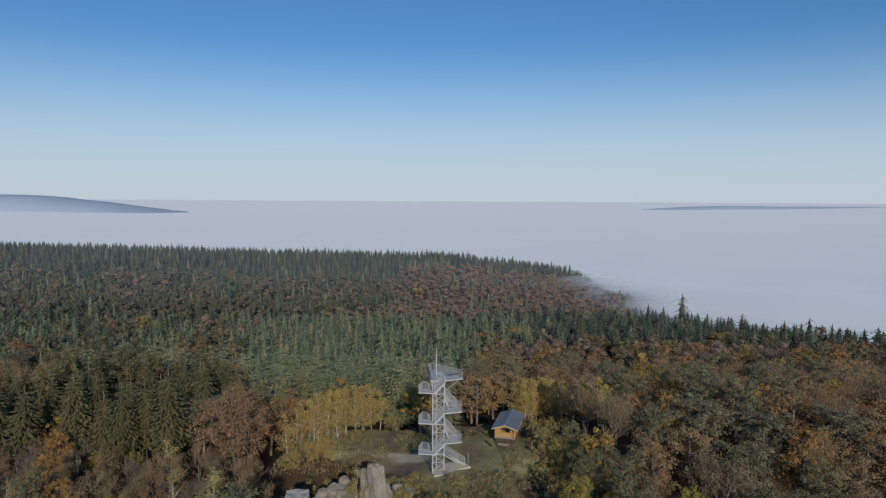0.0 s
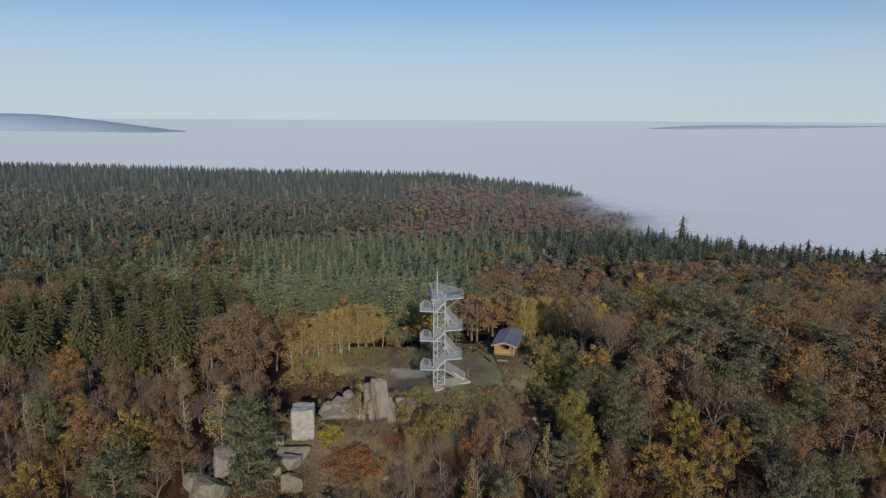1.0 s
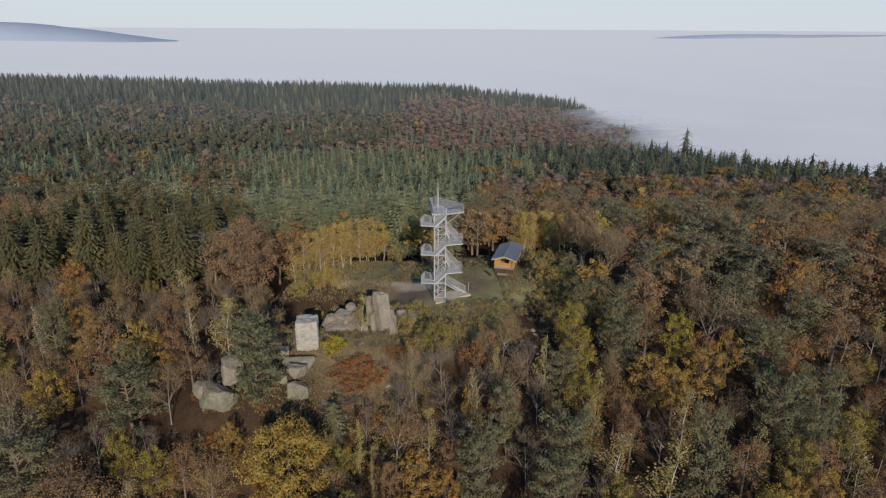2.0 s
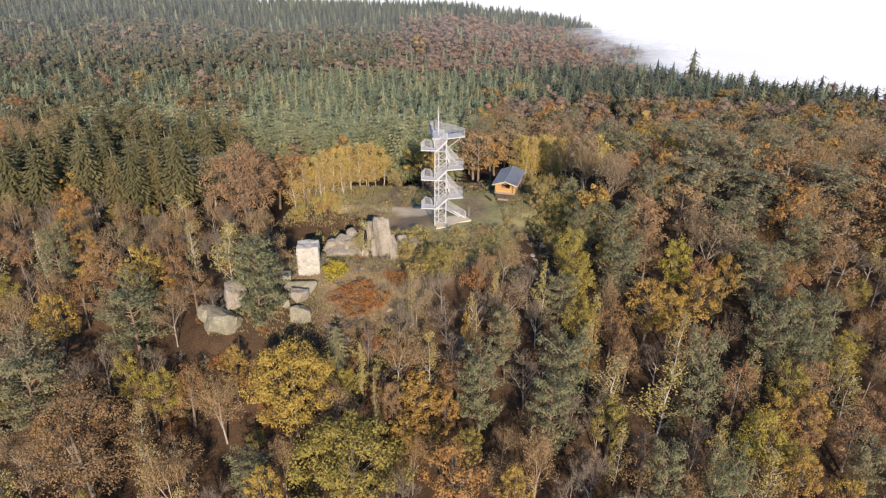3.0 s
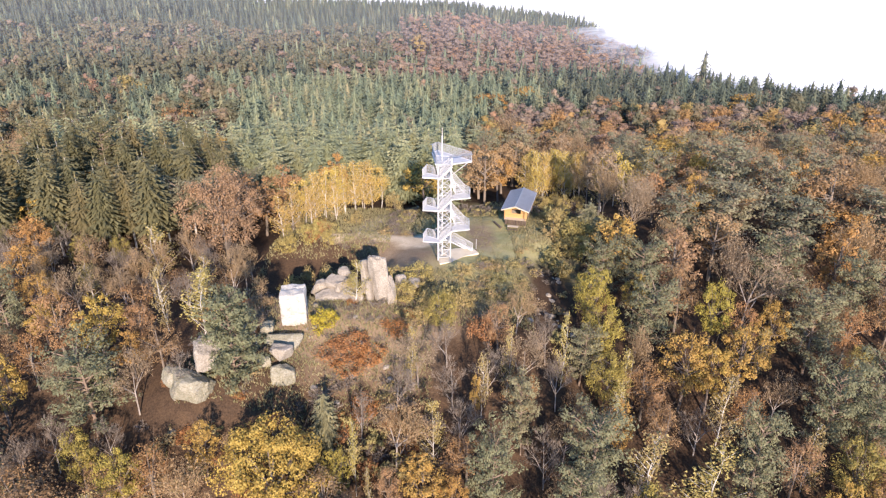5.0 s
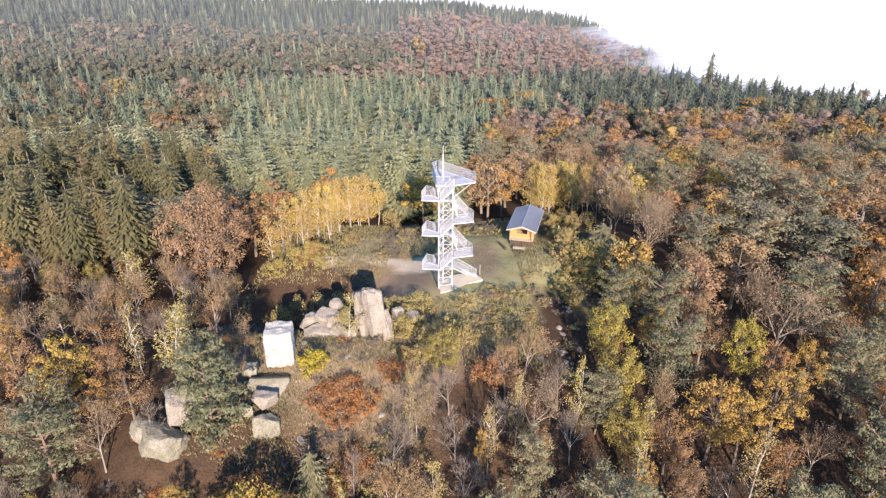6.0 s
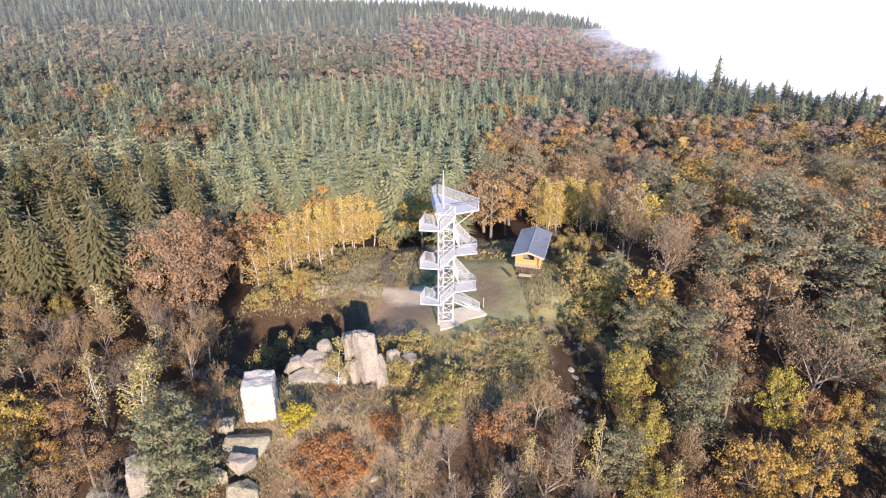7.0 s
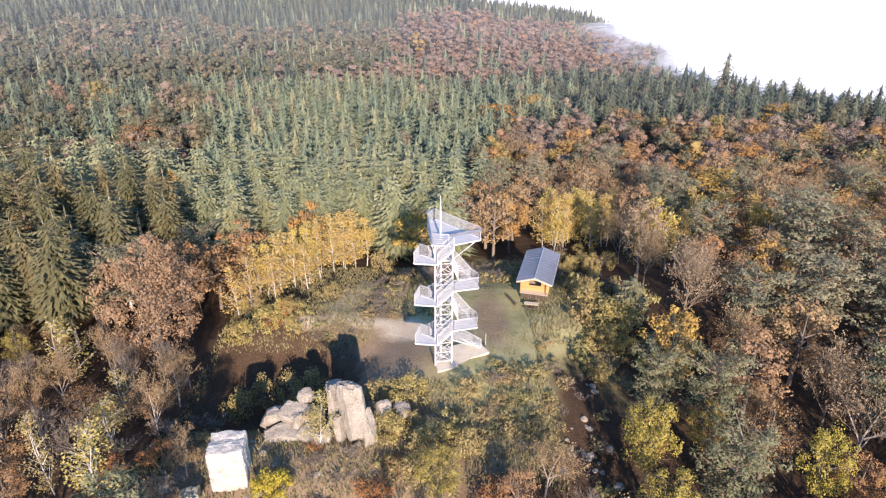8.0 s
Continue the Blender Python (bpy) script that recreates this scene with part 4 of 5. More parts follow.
class Soup:
    """Gathers loose triangles into one mesh."""

    def __init__(self):
        self.v, self.f, self.n = [], [], 0

    def add(self, v, f):
        self.v.append(np.asarray(v, float))
        self.f.append(np.asarray(f) + self.n)
        self.n += len(v)

    def tube(self, *args):
        self.add(*tube(*args))

    def arrays(self):
        return np.vstack(self.v), np.vstack(self.f)

    def mesh(self, name, material):
        return mesh_of(name, *self.arrays(), material)


def leaf_tris(rng, centre, normal, size, stretch=1.0, wild=0.4):
    """One triangle a leaf spray, facing about along normal."""
    n = len(centre)
    nn = unit(normal + rng.normal(0, wild, (n, 3)))
    a = unit(np.cross(nn, rng.normal(0, 1, (n, 3))))
    b = np.cross(nn, a)
    s = (size * rng.uniform(0.6, 1.35, n))[:, None]
    p = np.stack((centre + a * s * 0.62 * stretch, centre - a * s * 0.4 * stretch + b * s * 0.5, centre - a * s * 0.34 * stretch - b * s * 0.5), 1)
    return p.reshape(-1, 3), np.arange(n * 3).reshape(-1, 3)


def clump_centres(rng, n, h, r, lo, hi):
    """Places of leaf clumps, filling an uneven crown, more of them outside and above."""
    pts, cz, rz = [], (lo + hi) / 2 * h, (hi - lo) / 2 * h
    while len(pts) < n:
        p = rng.uniform(-1, 1, 3)
        d = np.linalg.norm(p)
        if d > 1 or rng.random() > 0.25 + 0.75 * d:
            continue
        taper = 1 - 0.25 * max(0, p[2])
        pts.append((p[0] * r * taper, p[1] * r * taper, cz + p[2] * rz))
    return np.array(pts)


def broadleaf(seed, h, r, clumps, leaves, size, lo=0.28, hi=0.97, spreadness=0.32, stretch=1.0, twigs=True, trunk=0.022, wild=0.4):
    rng = np.random.default_rng(seed)
    wood, leaf = Soup(), Soup()
    c = clump_centres(rng, clumps, h, r, lo, hi)
    lean = rng.normal(0, 0.03, 2) * h
    fork = np.array((lean[0] * 0.4, lean[1] * 0.4, h * (lo + 0.12)))
    wood.tube((0, 0, -0.5), fork, h * trunk, h * trunk * 0.7, 6)
    wood.tube(fork, (lean[0], lean[1], h * 0.86), h * trunk * 0.7, h * trunk * 0.15, 5)
    for p in c[:: max(1, clumps // 14)]:
        mid = fork + (p - fork) * 0.5 + np.array((0, 0, 0.04 * h))
        start = fork + np.array((lean[0] * 0.4, lean[1] * 0.4, 1)) * rng.uniform(0, 0.25) * h * (p[2] / h)
        wood.tube(start, mid, h * trunk * 0.38, h * trunk * 0.24, 4)
        wood.tube(mid, p, h * trunk * 0.24, h * trunk * 0.08, 3)
        if twigs:
            for _ in range(4):
                q = p + rng.normal(0, 0.28, 3) * r
                wood.tube(p + (mid - p) * rng.uniform(0, 0.5), q, h * trunk * 0.08, 0.008, 3)
    per = leaves // clumps
    for p in c:
        rc = r * spreadness * rng.uniform(0.6, 1.3)
        d = unit(rng.normal(0, 1, (per, 3)))
        q = p + d * (rc * rng.uniform(0.25, 1, (per, 1)) ** 0.5) * np.array((1, 1, 0.75))
        leaf.add(*leaf_tris(rng, q, d + np.array((0, 0, 0.5)), size, stretch, wild))
    return wood, leaf


def pine_form(seed, h, r, boughs, tufts_, size, lo=0.32, peak=0.55, wild=0.55):
    """A Scots pine: upswept boughs, each carrying dense flat pads of needle tufts; the crown is widest low and rounds off to the top."""
    rng = np.random.default_rng(seed)
    wood, leaf = Soup(), Soup()
    bend = rng.normal(0, 0.025, 2) * h
    wood.tube((0, 0, -0.5), (bend[0], bend[1], h * 0.55), h * 0.017, h * 0.012, 6)
    wood.tube((bend[0], bend[1], h * 0.55), (bend[0] * 0.6, bend[1] * 0.6, h * 0.96), h * 0.012, 0.02, 5)
    per = tufts_ // (boughs * 3)
    for k in range(boughs):
        u = (k + rng.uniform(0, 1)) / boughs
        z = h * (lo + (0.95 - lo) * u)
        a = k * 2.4 + rng.uniform(-0.5, 0.5)
        full = math.sqrt(max(0.05, 1 - ((u - (1 - peak) * 0.6) / (1.02 if u > 0.3 else 0.75)) ** 2))
        ln = r * full * rng.uniform(0.6, 1.12)
        out = np.array((math.cos(a), math.sin(a), 0.28 + 0.5 * u))
        base = np.array((bend[0] * 0.8, bend[1] * 0.8, z - 0.03 * h))
        tip = base + out * ln
        wood.tube(base, tip, 0.05 + 0.004 * h, 0.012, 3)
        for s in (0.45, 0.72, 0.98):
            c = base + (tip - base) * s + rng.normal(0, 0.12, 3) * r * 0.5
            rc = r * rng.uniform(0.2, 0.32)
            d = unit(rng.normal(0, 1, (per, 3)))
            q = c + d * (rc * rng.uniform(0.2, 1, (per, 1)) ** 0.5) * np.array((1, 1, 0.55))
            leaf.add(*leaf_tris(rng, q, d * 0.7 + np.array((0, 0, 0.8)), size, 1.7, wild))
    return wood, leaf


def conifer(seed, h, r, fronds, bits, lo=0.1, droop=0.4, stem=0.014, slim=0.42):
    """A spruce: drooping boughs all the way up a spire, each a comb of side twigs that hang like a roof."""
    rng = np.random.default_rng(seed)
    wood, leaf = Soup(), Soup()
    wood.tube((0, 0, -0.5), (0, 0, h * lo), h * stem, h * stem * 0.8, 6)
    wood.tube((0, 0, h * lo), (0, 0, h * 0.97), h * stem * 0.8, 0.01, 5)
    up = np.array((0, 0, 1.0))
    for k in range(fronds):
        u = 1 - math.sqrt(1 - (k + rng.uniform(0, 1)) / fronds * 0.985)
        z = h * (lo + (1 - lo) * u)
        a = k * 2.39996 + rng.uniform(-0.4, 0.4)
        ln = (r * (1 - u) ** slim * (0.72 + 0.28 * min(1, u * 6)) + 0.16) * rng.uniform(0.74, 1.16)
        out, side = np.array((math.cos(a), math.sin(a), 0)), np.array((-math.sin(a), math.cos(a), 0))
        s = (np.arange(bits) + 0.75) / bits
        sag = droop * (1.15 - 0.75 * u)
        spine = out * (ln * s)[:, None] + up * (-sag * ln * s ** 1.4 + 0.14 * ln * s ** 5)[:, None] + up * z
        w = ln * 0.34 * (1.2 - s) + 0.1
        back = spine - (out - up * sag * 0.8) * (ln / bits * 1.0)
        for sg in (-1, 1):
            tip = spine + out * (w * 0.3)[:, None] + side * (sg * w)[:, None] - up * (w * rng.uniform(0.45, 0.8))[:, None] + rng.normal(0, 0.05, (bits, 3))
            v = np.stack((back, spine + out * 0.05, tip), 1).reshape(-1, 3)
            leaf.add(v, np.arange(len(v)).reshape(-1, 3))
        leaf.add(np.array((spine[-1] + side * 0.05 * ln, spine[-1] - side * 0.05 * ln, spine[-1] + out * ln / bits - up * 0.1 * ln)), [(0, 1, 2)])
    for k in range(5):
        a = k * 1.256
        o = np.array((math.cos(a), math.sin(a), 0)) * 0.16
        leaf.add(np.array((up * h, up * h * 0.94 + o, up * h * 0.94 + np.array((-o[1], o[0], 0)))), [(0, 1, 2)])
    return wood, leaf


def bare_tree(seed, h, r, lo=0.2, depth=4, kids=4, rise=0.35, trunk=0.014, sprays=4, buds=0.0):
    """A leafless tree: trunk, limbs and ever finer twigs."""
    rng = np.random.default_rng(seed)
    wood, twig, last = Soup(), Soup(), []

    def grow(a, d, ln, rad, level):
        b = a + d * ln
        if level < 3:
            (wood if level < 2 else twig).tube(a, b, rad, rad * 0.6, 5 if level == 0 else 3)
        else:
            w = unit(np.cross(d, rng.normal(0, 1, 3))) * max(rad, 0.014)
            twig.add(np.array((a + w, a - w, b)), [(0, 1, 2)])
        if level == depth:
            n = sprays
            e = b + unit(d + rng.normal(0, 0.5, (n, 3))) * ln * rng.uniform(0.5, 1.0, (n, 1))
            w = unit(rng.normal(0, 1, (n, 3))) * 0.016
            m = a + (b - a) * rng.uniform(0.2, 1, (n, 1))
            v = np.stack((m + w, m - w, e), 1).reshape(-1, 3)
            twig.add(v, np.arange(n * 3).reshape(-1, 3))
            last.append(e)
            return
        for _ in range(kids + (1 if level == 0 else 0)):
            t = rng.uniform(0.35, 1.0)
            out = rng.normal(0, 1, 3)
            out[2] = abs(out[2]) * rise
            nd = unit(d * 0.75 + unit(out) * 0.85)
            grow(a + (b - a) * t, nd, ln * rng.uniform(0.52, 0.78), rad * 0.5, level + 1)
        grow(b, unit(d + rng.normal(0, 0.18, 3)), ln * 0.6, rad * 0.55, level + 1)

    grow(np.array((0, 0, -0.4)), unit(np.array((rng.normal(0, 0.05), rng.normal(0, 0.05), 1.0))), h * 0.4, h * trunk, 0)
    if buds:
        e = np.vstack(last)
        e = e + rng.normal(0, 0.1, e.shape)
        twig.add(*leaf_tris(rng, e, rng.normal(0, 1, e.shape), buds))
    for s in (wood, twig):
        v = np.vstack(s.v)
        w = np.percentile(np.hypot(v[:, 0], v[:, 1]), 97) if s is twig else 0
        s.spread = (w, v[:, 2].max())
    fx, fz = r / max(0.3, twig.spread[0]), h / max(twig.spread[1], wood.spread[1])
    for s in (wood, twig):
        s.v = [q * np.array((fx if s is twig else fx, fx, fz)) for q in s.v]
    return wood, twig


def stem_tree(seed, h, r, leaves, size):
    """A slim birch: pale stem, fine rising boughs, a thin hanging crown."""
    rng = np.random.default_rng(seed)
    wood, leaf = Soup(), Soup()
    pts = [np.array((0, 0, -0.4))]
    for i in range(5):
        pts.append(pts[-1] + np.array((rng.normal(0, 0.12), rng.normal(0, 0.12), (h + 0.2) / 5)))
    for i in range(5):
        wood.tube(pts[i], pts[i + 1], 0.085 * (1 - i / 5.6), 0.085 * (1 - (i + 1) / 5.6), 5)
    tips = []
    for k in range(26):
        u = rng.uniform(0.14, 0.97)
        p = pts[0] + (pts[-1] - pts[0]) * u
        a = rng.uniform(0, 2 * math.pi)
        reach = r * (1.15 - u) * rng.uniform(0.6, 1.2) + 0.2
        q = p + np.array((math.cos(a) * reach, math.sin(a) * reach, reach * rng.uniform(0.7, 1.5)))
        q[2] = min(q[2], h * 1.02)
        wood.tube(p, q, 0.035, 0.01, 3)
        tips += [(p, q)] * 1
    n = max(1, leaves // len(tips))
    for p, q in tips:
        t = rng.uniform(0.25, 1.1, (n, 1))
        c = p + (q - p) * t + rng.normal(0, 0.3, (n, 3)) - np.array((0, 0, 1)) * rng.uniform(0, 0.5, (n, 1))
        leaf.add(*leaf_tris(rng, c, rng.normal(0, 1, (n, 3)) + np.array((0, 0, 0.4)), size))
    return wood, leaf


def tree_kind(name, label, category, group, wood, leaf, bark, foliage, crown="crown"):
    """A first tree of its kind, kept as a pattern for copy_thing."""
    t = tagged(empty(name), label, category, group)
    under("trunk", wood.mesh("trunk", bark), t)
    under(crown, leaf.mesh(crown, foliage), t)
    return t


# name -> (size of the pattern, patterns)
SPECIES = {}


def species(key, h, r, patterns):
    SPECIES[key] = (h, r, patterns, [0] * len(patterns))


W = "trees of the hilltop"
species("oak_gold", 11, 3.6, [tree_kind("oak_tree", "oak in golden and orange autumn leaf on the wooded slope", "tree", W, *broadleaf(100 + i, 11, 3.6, 80, 4800, 0.19, spreadness=0.2), BARK, GOLD) for i in range(3)])
species("oak_lime", 11, 3.6, [tree_kind("oak_tree", "broadleaf tree turning yellow-green on the wooded slope", "tree", W, *broadleaf(110 + i, 11, 3.6, 90, 5400, 0.185, spreadness=0.24), BARK, LIME) for i in range(2)])
species("oak_russet", 11, 3.6, [tree_kind("oak_tree", "oak thinning to russet-brown leaf on the wooded slope", "tree", W, *broadleaf(120 + i, 11, 3.6, 64, 3200, 0.185, spreadness=0.29), TWIG, RUSSET) for i in range(3)])
species("oak_copper", 11, 3.6, [tree_kind("oak_tree", "broad oak in copper-brown autumn leaf", "tree", W, *broadleaf(126 + i, 11, 3.6, 76, 4400, 0.18, spreadness=0.23), TWIG, COPPER) for i in range(2)])
species("big_gold", 12.5, 6.2, [tree_kind("oak_tree", "broad oak in golden-olive autumn leaf on the slope", "tree", W, *broadleaf(104, 12.5, 6.2, 150, 15000, 0.21, lo=0.2, spreadness=0.17), BARK, GOLD)])
species("big_lime", 12.5, 6.2, [tree_kind("oak_tree", "broad oak still yellow-green on the slope", "tree", W, *broadleaf(115, 12.5, 6.2, 150, 15000, 0.21, lo=0.2, spreadness=0.17), BARK, LIME)])
species("big_russet", 12.5, 6.2, [tree_kind("oak_tree", "broad oak with thin russet leaf and grey twigs", "tree", W, *broadleaf(124, 12.5, 6.2, 120, 11000, 0.17, lo=0.2, spreadness=0.21), TWIG, RUSSET)])
species("big_copper", 12.5, 6.2, [tree_kind("oak_tree", "great oak in pale copper leaf beside the spruces", "tree", W, *broadleaf(129, 12.5, 6.2, 130, 13000, 0.19, lo=0.16, spreadness=0.18), TWIG, COPPER)])
species("pine", 11, 3.4, [tree_kind("pine_tree", "grey-green Scots pine with a rounded clumped crown", "tree", W, *pine_form(130 + i, 11, 3.4, 36, 5800, 0.16, lo=0.25, wild=0.3), PINEBARK, NEEDLE) for i in range(4)])
species("pine_low", 9, 3.0, [tree_kind("pine_tree", "grey-green pine branched to the ground among the rocks", "tree", W, *pine_form(137, 9, 3.0, 44, 6600, 0.18, lo=0.06, wild=0.35), PINEBARK, NEEDLE)])
species("bare", 10, 3.6, [tree_kind("bare_tree", "leafless grey-brown tree with fine twigs", "tree", W, *bare_tree(140 + i, 10, 3.6, kids=3, sprays=7, trunk=0.016), PALEBARK, TWIG) for i in range(2)])
species("tan", 10, 3.6, [tree_kind("oak_tree", "nearly bare oak with withered tan leaves on fine twigs", "tree", W, *bare_tree(145 + i, 10, 3.6, kids=3, sprays=5, buds=0.15, trunk=0.016), PALEBARK, TAN) for i in range(3)])
species("birch", 9, 1.8, [tree_kind("birch_tree", "slender white-stemmed birch with a thin remnant of leaves", "tree", W, *stem_tree(150 + i, 9, 1.8, 1300, 0.17), BIRCHBARK, STRAW) for i in range(3)])
species("birch_gold", 9, 1.8, [tree_kind("birch_tree", "slender birch in bright yellow leaf beside the clearing", "tree", W, *stem_tree(160 + i, 9, 1.8, 1500, 0.18), BIRCHBARK, BIRCHLEAF) for i in range(3)])
species("fir", 12, 2.9, [tree_kind("spruce_tree", "green spruce with drooping boughs", "tree", W, *conifer(170 + i, 12, 2.9, 190, 4), BARK, NEEDLE) for i in range(2)])
species("spruce", 16, 3.0, [tree_kind("spruce_tree", "tall dark green spruce in the plantation behind the tower", "tree", W, *conifer(180 + i, 16, 3.0, 210, 3), BARK, SPRUCE) for i in range(4)])
species("spruce_tall", 19, 3.1, [tree_kind("spruce_tree", "tall old spruce with a bare pale lower trunk", "tree", W, *conifer(185 + i, 19, 3.1, 200, 3, lo=0.3, droop=0.6, stem=0.009, slim=0.5), BIRCHBARK, OLDNEEDLE) for i in range(3)])
species("shrub_olive", 1.6, 1.3, [tree_kind("shrub", "low olive-grey scrub on the heath", "shrub", "bushes", *broadleaf(195 + i, 1.6, 1.3, 14, 300, 0.2, lo=0.03, hi=1.0, trunk=0.012, twigs=False), TWIG, OLIVE) for i in range(3)])
species("shrub_yellow", 3, 2.1, [tree_kind("shrub", "yellow-green bush on the rim of the clearing", "shrub", "bushes", *broadleaf(190 + i, 3, 2.1, 34, 1300, 0.17, lo=0.05, hi=1.0, trunk=0.015, twigs=False), TWIG, STRAW) for i in range(3)])
species("bush_bright", 2.7, 1.7, [tree_kind("shrub", "bright yellow bush beside the square pale rock", "shrub", "bushes", *broadleaf(194, 2.7, 1.7, 34, 2400, 0.15, lo=0.03, hi=1.0, spreadness=0.3, trunk=0.012), TWIG, YELLOW)])
species("shrub_rust", 2.4, 2.1, [tree_kind("shrub", "rust-brown beech bush on the rocky slope", "shrub", "bushes", *broadleaf(200 + i, 2.4, 2.1, 34, 1500, 0.15, lo=0.03, hi=1.0, trunk=0.015, twigs=False), TWIG, RUST) for i in range(2)])
# lighter patterns for the trees behind the clearing
species("gold_mid", 12, 3.8, [tree_kind("oak_tree", "broadleaf tree in orange autumn leaf behind the clearing", "tree", W, *broadleaf(220 + i, 12, 3.8, 44, 2300, 0.30, spreadness=0.27, twigs=False), BARK, GOLD) for i in range(3)])
species("copper_mid", 12, 3.8, [tree_kind("beech_tree", "beech in copper-orange leaf behind the clearing", "tree", W, *broadleaf(225 + i, 12, 3.8, 44, 2300, 0.28, spreadness=0.27, twigs=False), TWIG, COPPER) for i in range(2)])
species("russet_mid", 12, 3.8, [tree_kind("beech_tree", "beech in russet-brown leaf behind the clearing", "tree", W, *broadleaf(230 + i, 12, 3.8, 44, 2300, 0.28, spreadness=0.27, twigs=False), TWIG, RUSSET) for i in range(3)])
species("tan_mid", 12, 3.8, [tree_kind("oak_tree", "oak in withered tan leaf behind the clearing", "tree", W, *broadleaf(235 + i, 12, 3.8, 44, 2300, 0.27, spreadness=0.27, twigs=False), TWIG, TAN) for i in range(2)])
species("pine_mid", 12, 3.2, [tree_kind("pine_tree", "grey-green pine in the mixed wood", "tree", W, *pine_form(240 + i, 12, 3.2, 30, 3600, 0.18, lo=0.35, wild=0.35), PINEBARK, GREYNEEDLE) for i in range(3)])
species("pine_tall", 17, 3.0, [tree_kind("pine_tree", "tall old pine with a long bare trunk and olive crown", "tree", W, *pine_form(245 + i, 17, 3.0, 26, 3200, 0.19, lo=0.5, wild=0.35), PINEBARK, OLDNEEDLE) for i in range(3)])
species("spruce_mid", 16, 3.0, [tree_kind("spruce_tree", "dark green spruce in the wood", "tree", W, *conifer(250 + i, 16, 3.0, 130, 2), BARK, SPRUCE) for i in range(3)])
species("bare_mid", 12, 3.6, [tree_kind("bare_tree", "thin tree with a last few tan leaves in the wood", "tree", W, *bare_tree(260 + i, 12, 3.6, depth=3, kids=5, sprays=6, buds=0.2), TWIG, TAN) for i in range(3)])

rng = np.random.default_rng(11)
taken = []                                    # x, y, crown radius of what stands


def plant(key, x, y, h, r):
    ph, pr, patterns, used = SPECIES[key]
    k = int(rng.integers(len(patterns)))
    m = pose(x, y, lies(x, y) - 0.1, rng.normal(0, 1.5), rng.normal(0, 1.5), rng.uniform(0, 360)) @ Matrix.Diagonal((r / pr, r / pr, h / ph, 1))
    if used[k] == 0:
        patterns[k].matrix_basis = m
    else:
        copy_thing(patterns[k], Matrix(m) @ Matrix.Diagonal([1 / s for s in patterns[k].scale] + [1]))
    used[k] += 1
    taken.append((x, y, r))


for key, rows in (("oak_gold", OAK_GOLD), ("oak_lime", OAK_LIME), ("oak_russet", OAK_RUSSET), ("oak_copper", OAK_COPPER), ("pine", PINE), ("pine_low", PINE_LOW), ("fir", FIR), ("bare", BARE), ("birch", BIRCH), ("birch_gold", BIRCH_GOLD), ("shrub_yellow", SHRUB_YELLOW), ("shrub_rust", SHRUB_RUST)):
    for x, y, h, r in rows:
        light = {"oak_gold": "gold_mid", "oak_russet": "russet_mid", "pine": "pine_mid", "bare": "bare_mid"}
        if key == "bare" and y <= 2 and r > 2.6:
            key_here = "tan"
        else:
            key_here = light.get(key, key) if y > 2 else key
        if key[:4] == "oak_" and r > 5 and y < 10:
            key_here = "big_" + key[4:]
        plant(key_here, x, y, h, r)


plant("bush_bright", -13.7, -17.4, 2.8, 1.7)


def keep_clear(x, y):
    """The clearing, the crags and the sight lines to them."""
    if ((x - 5) / 14) ** 2 + ((y - 12) / 23) ** 2 < 1:
        return True
    if -21 < x < -1 and -27 < y < 4:
        return True
    if 12 < x < 27 and 2 < y < 43 or -14 < x < -2 and -32 < y < -20:
        return True
    if -29 < x < -14 and -32 < y < -20:
        return True
    if 0 < x < 17 and -15 < y < 6 or 11 < x < 19.5 and -17 < y < 9:
        return True
    if -27 < x < -16 and -14 < y < 6:
        return True
    return -27 < x < -4 and 4 < y < 32


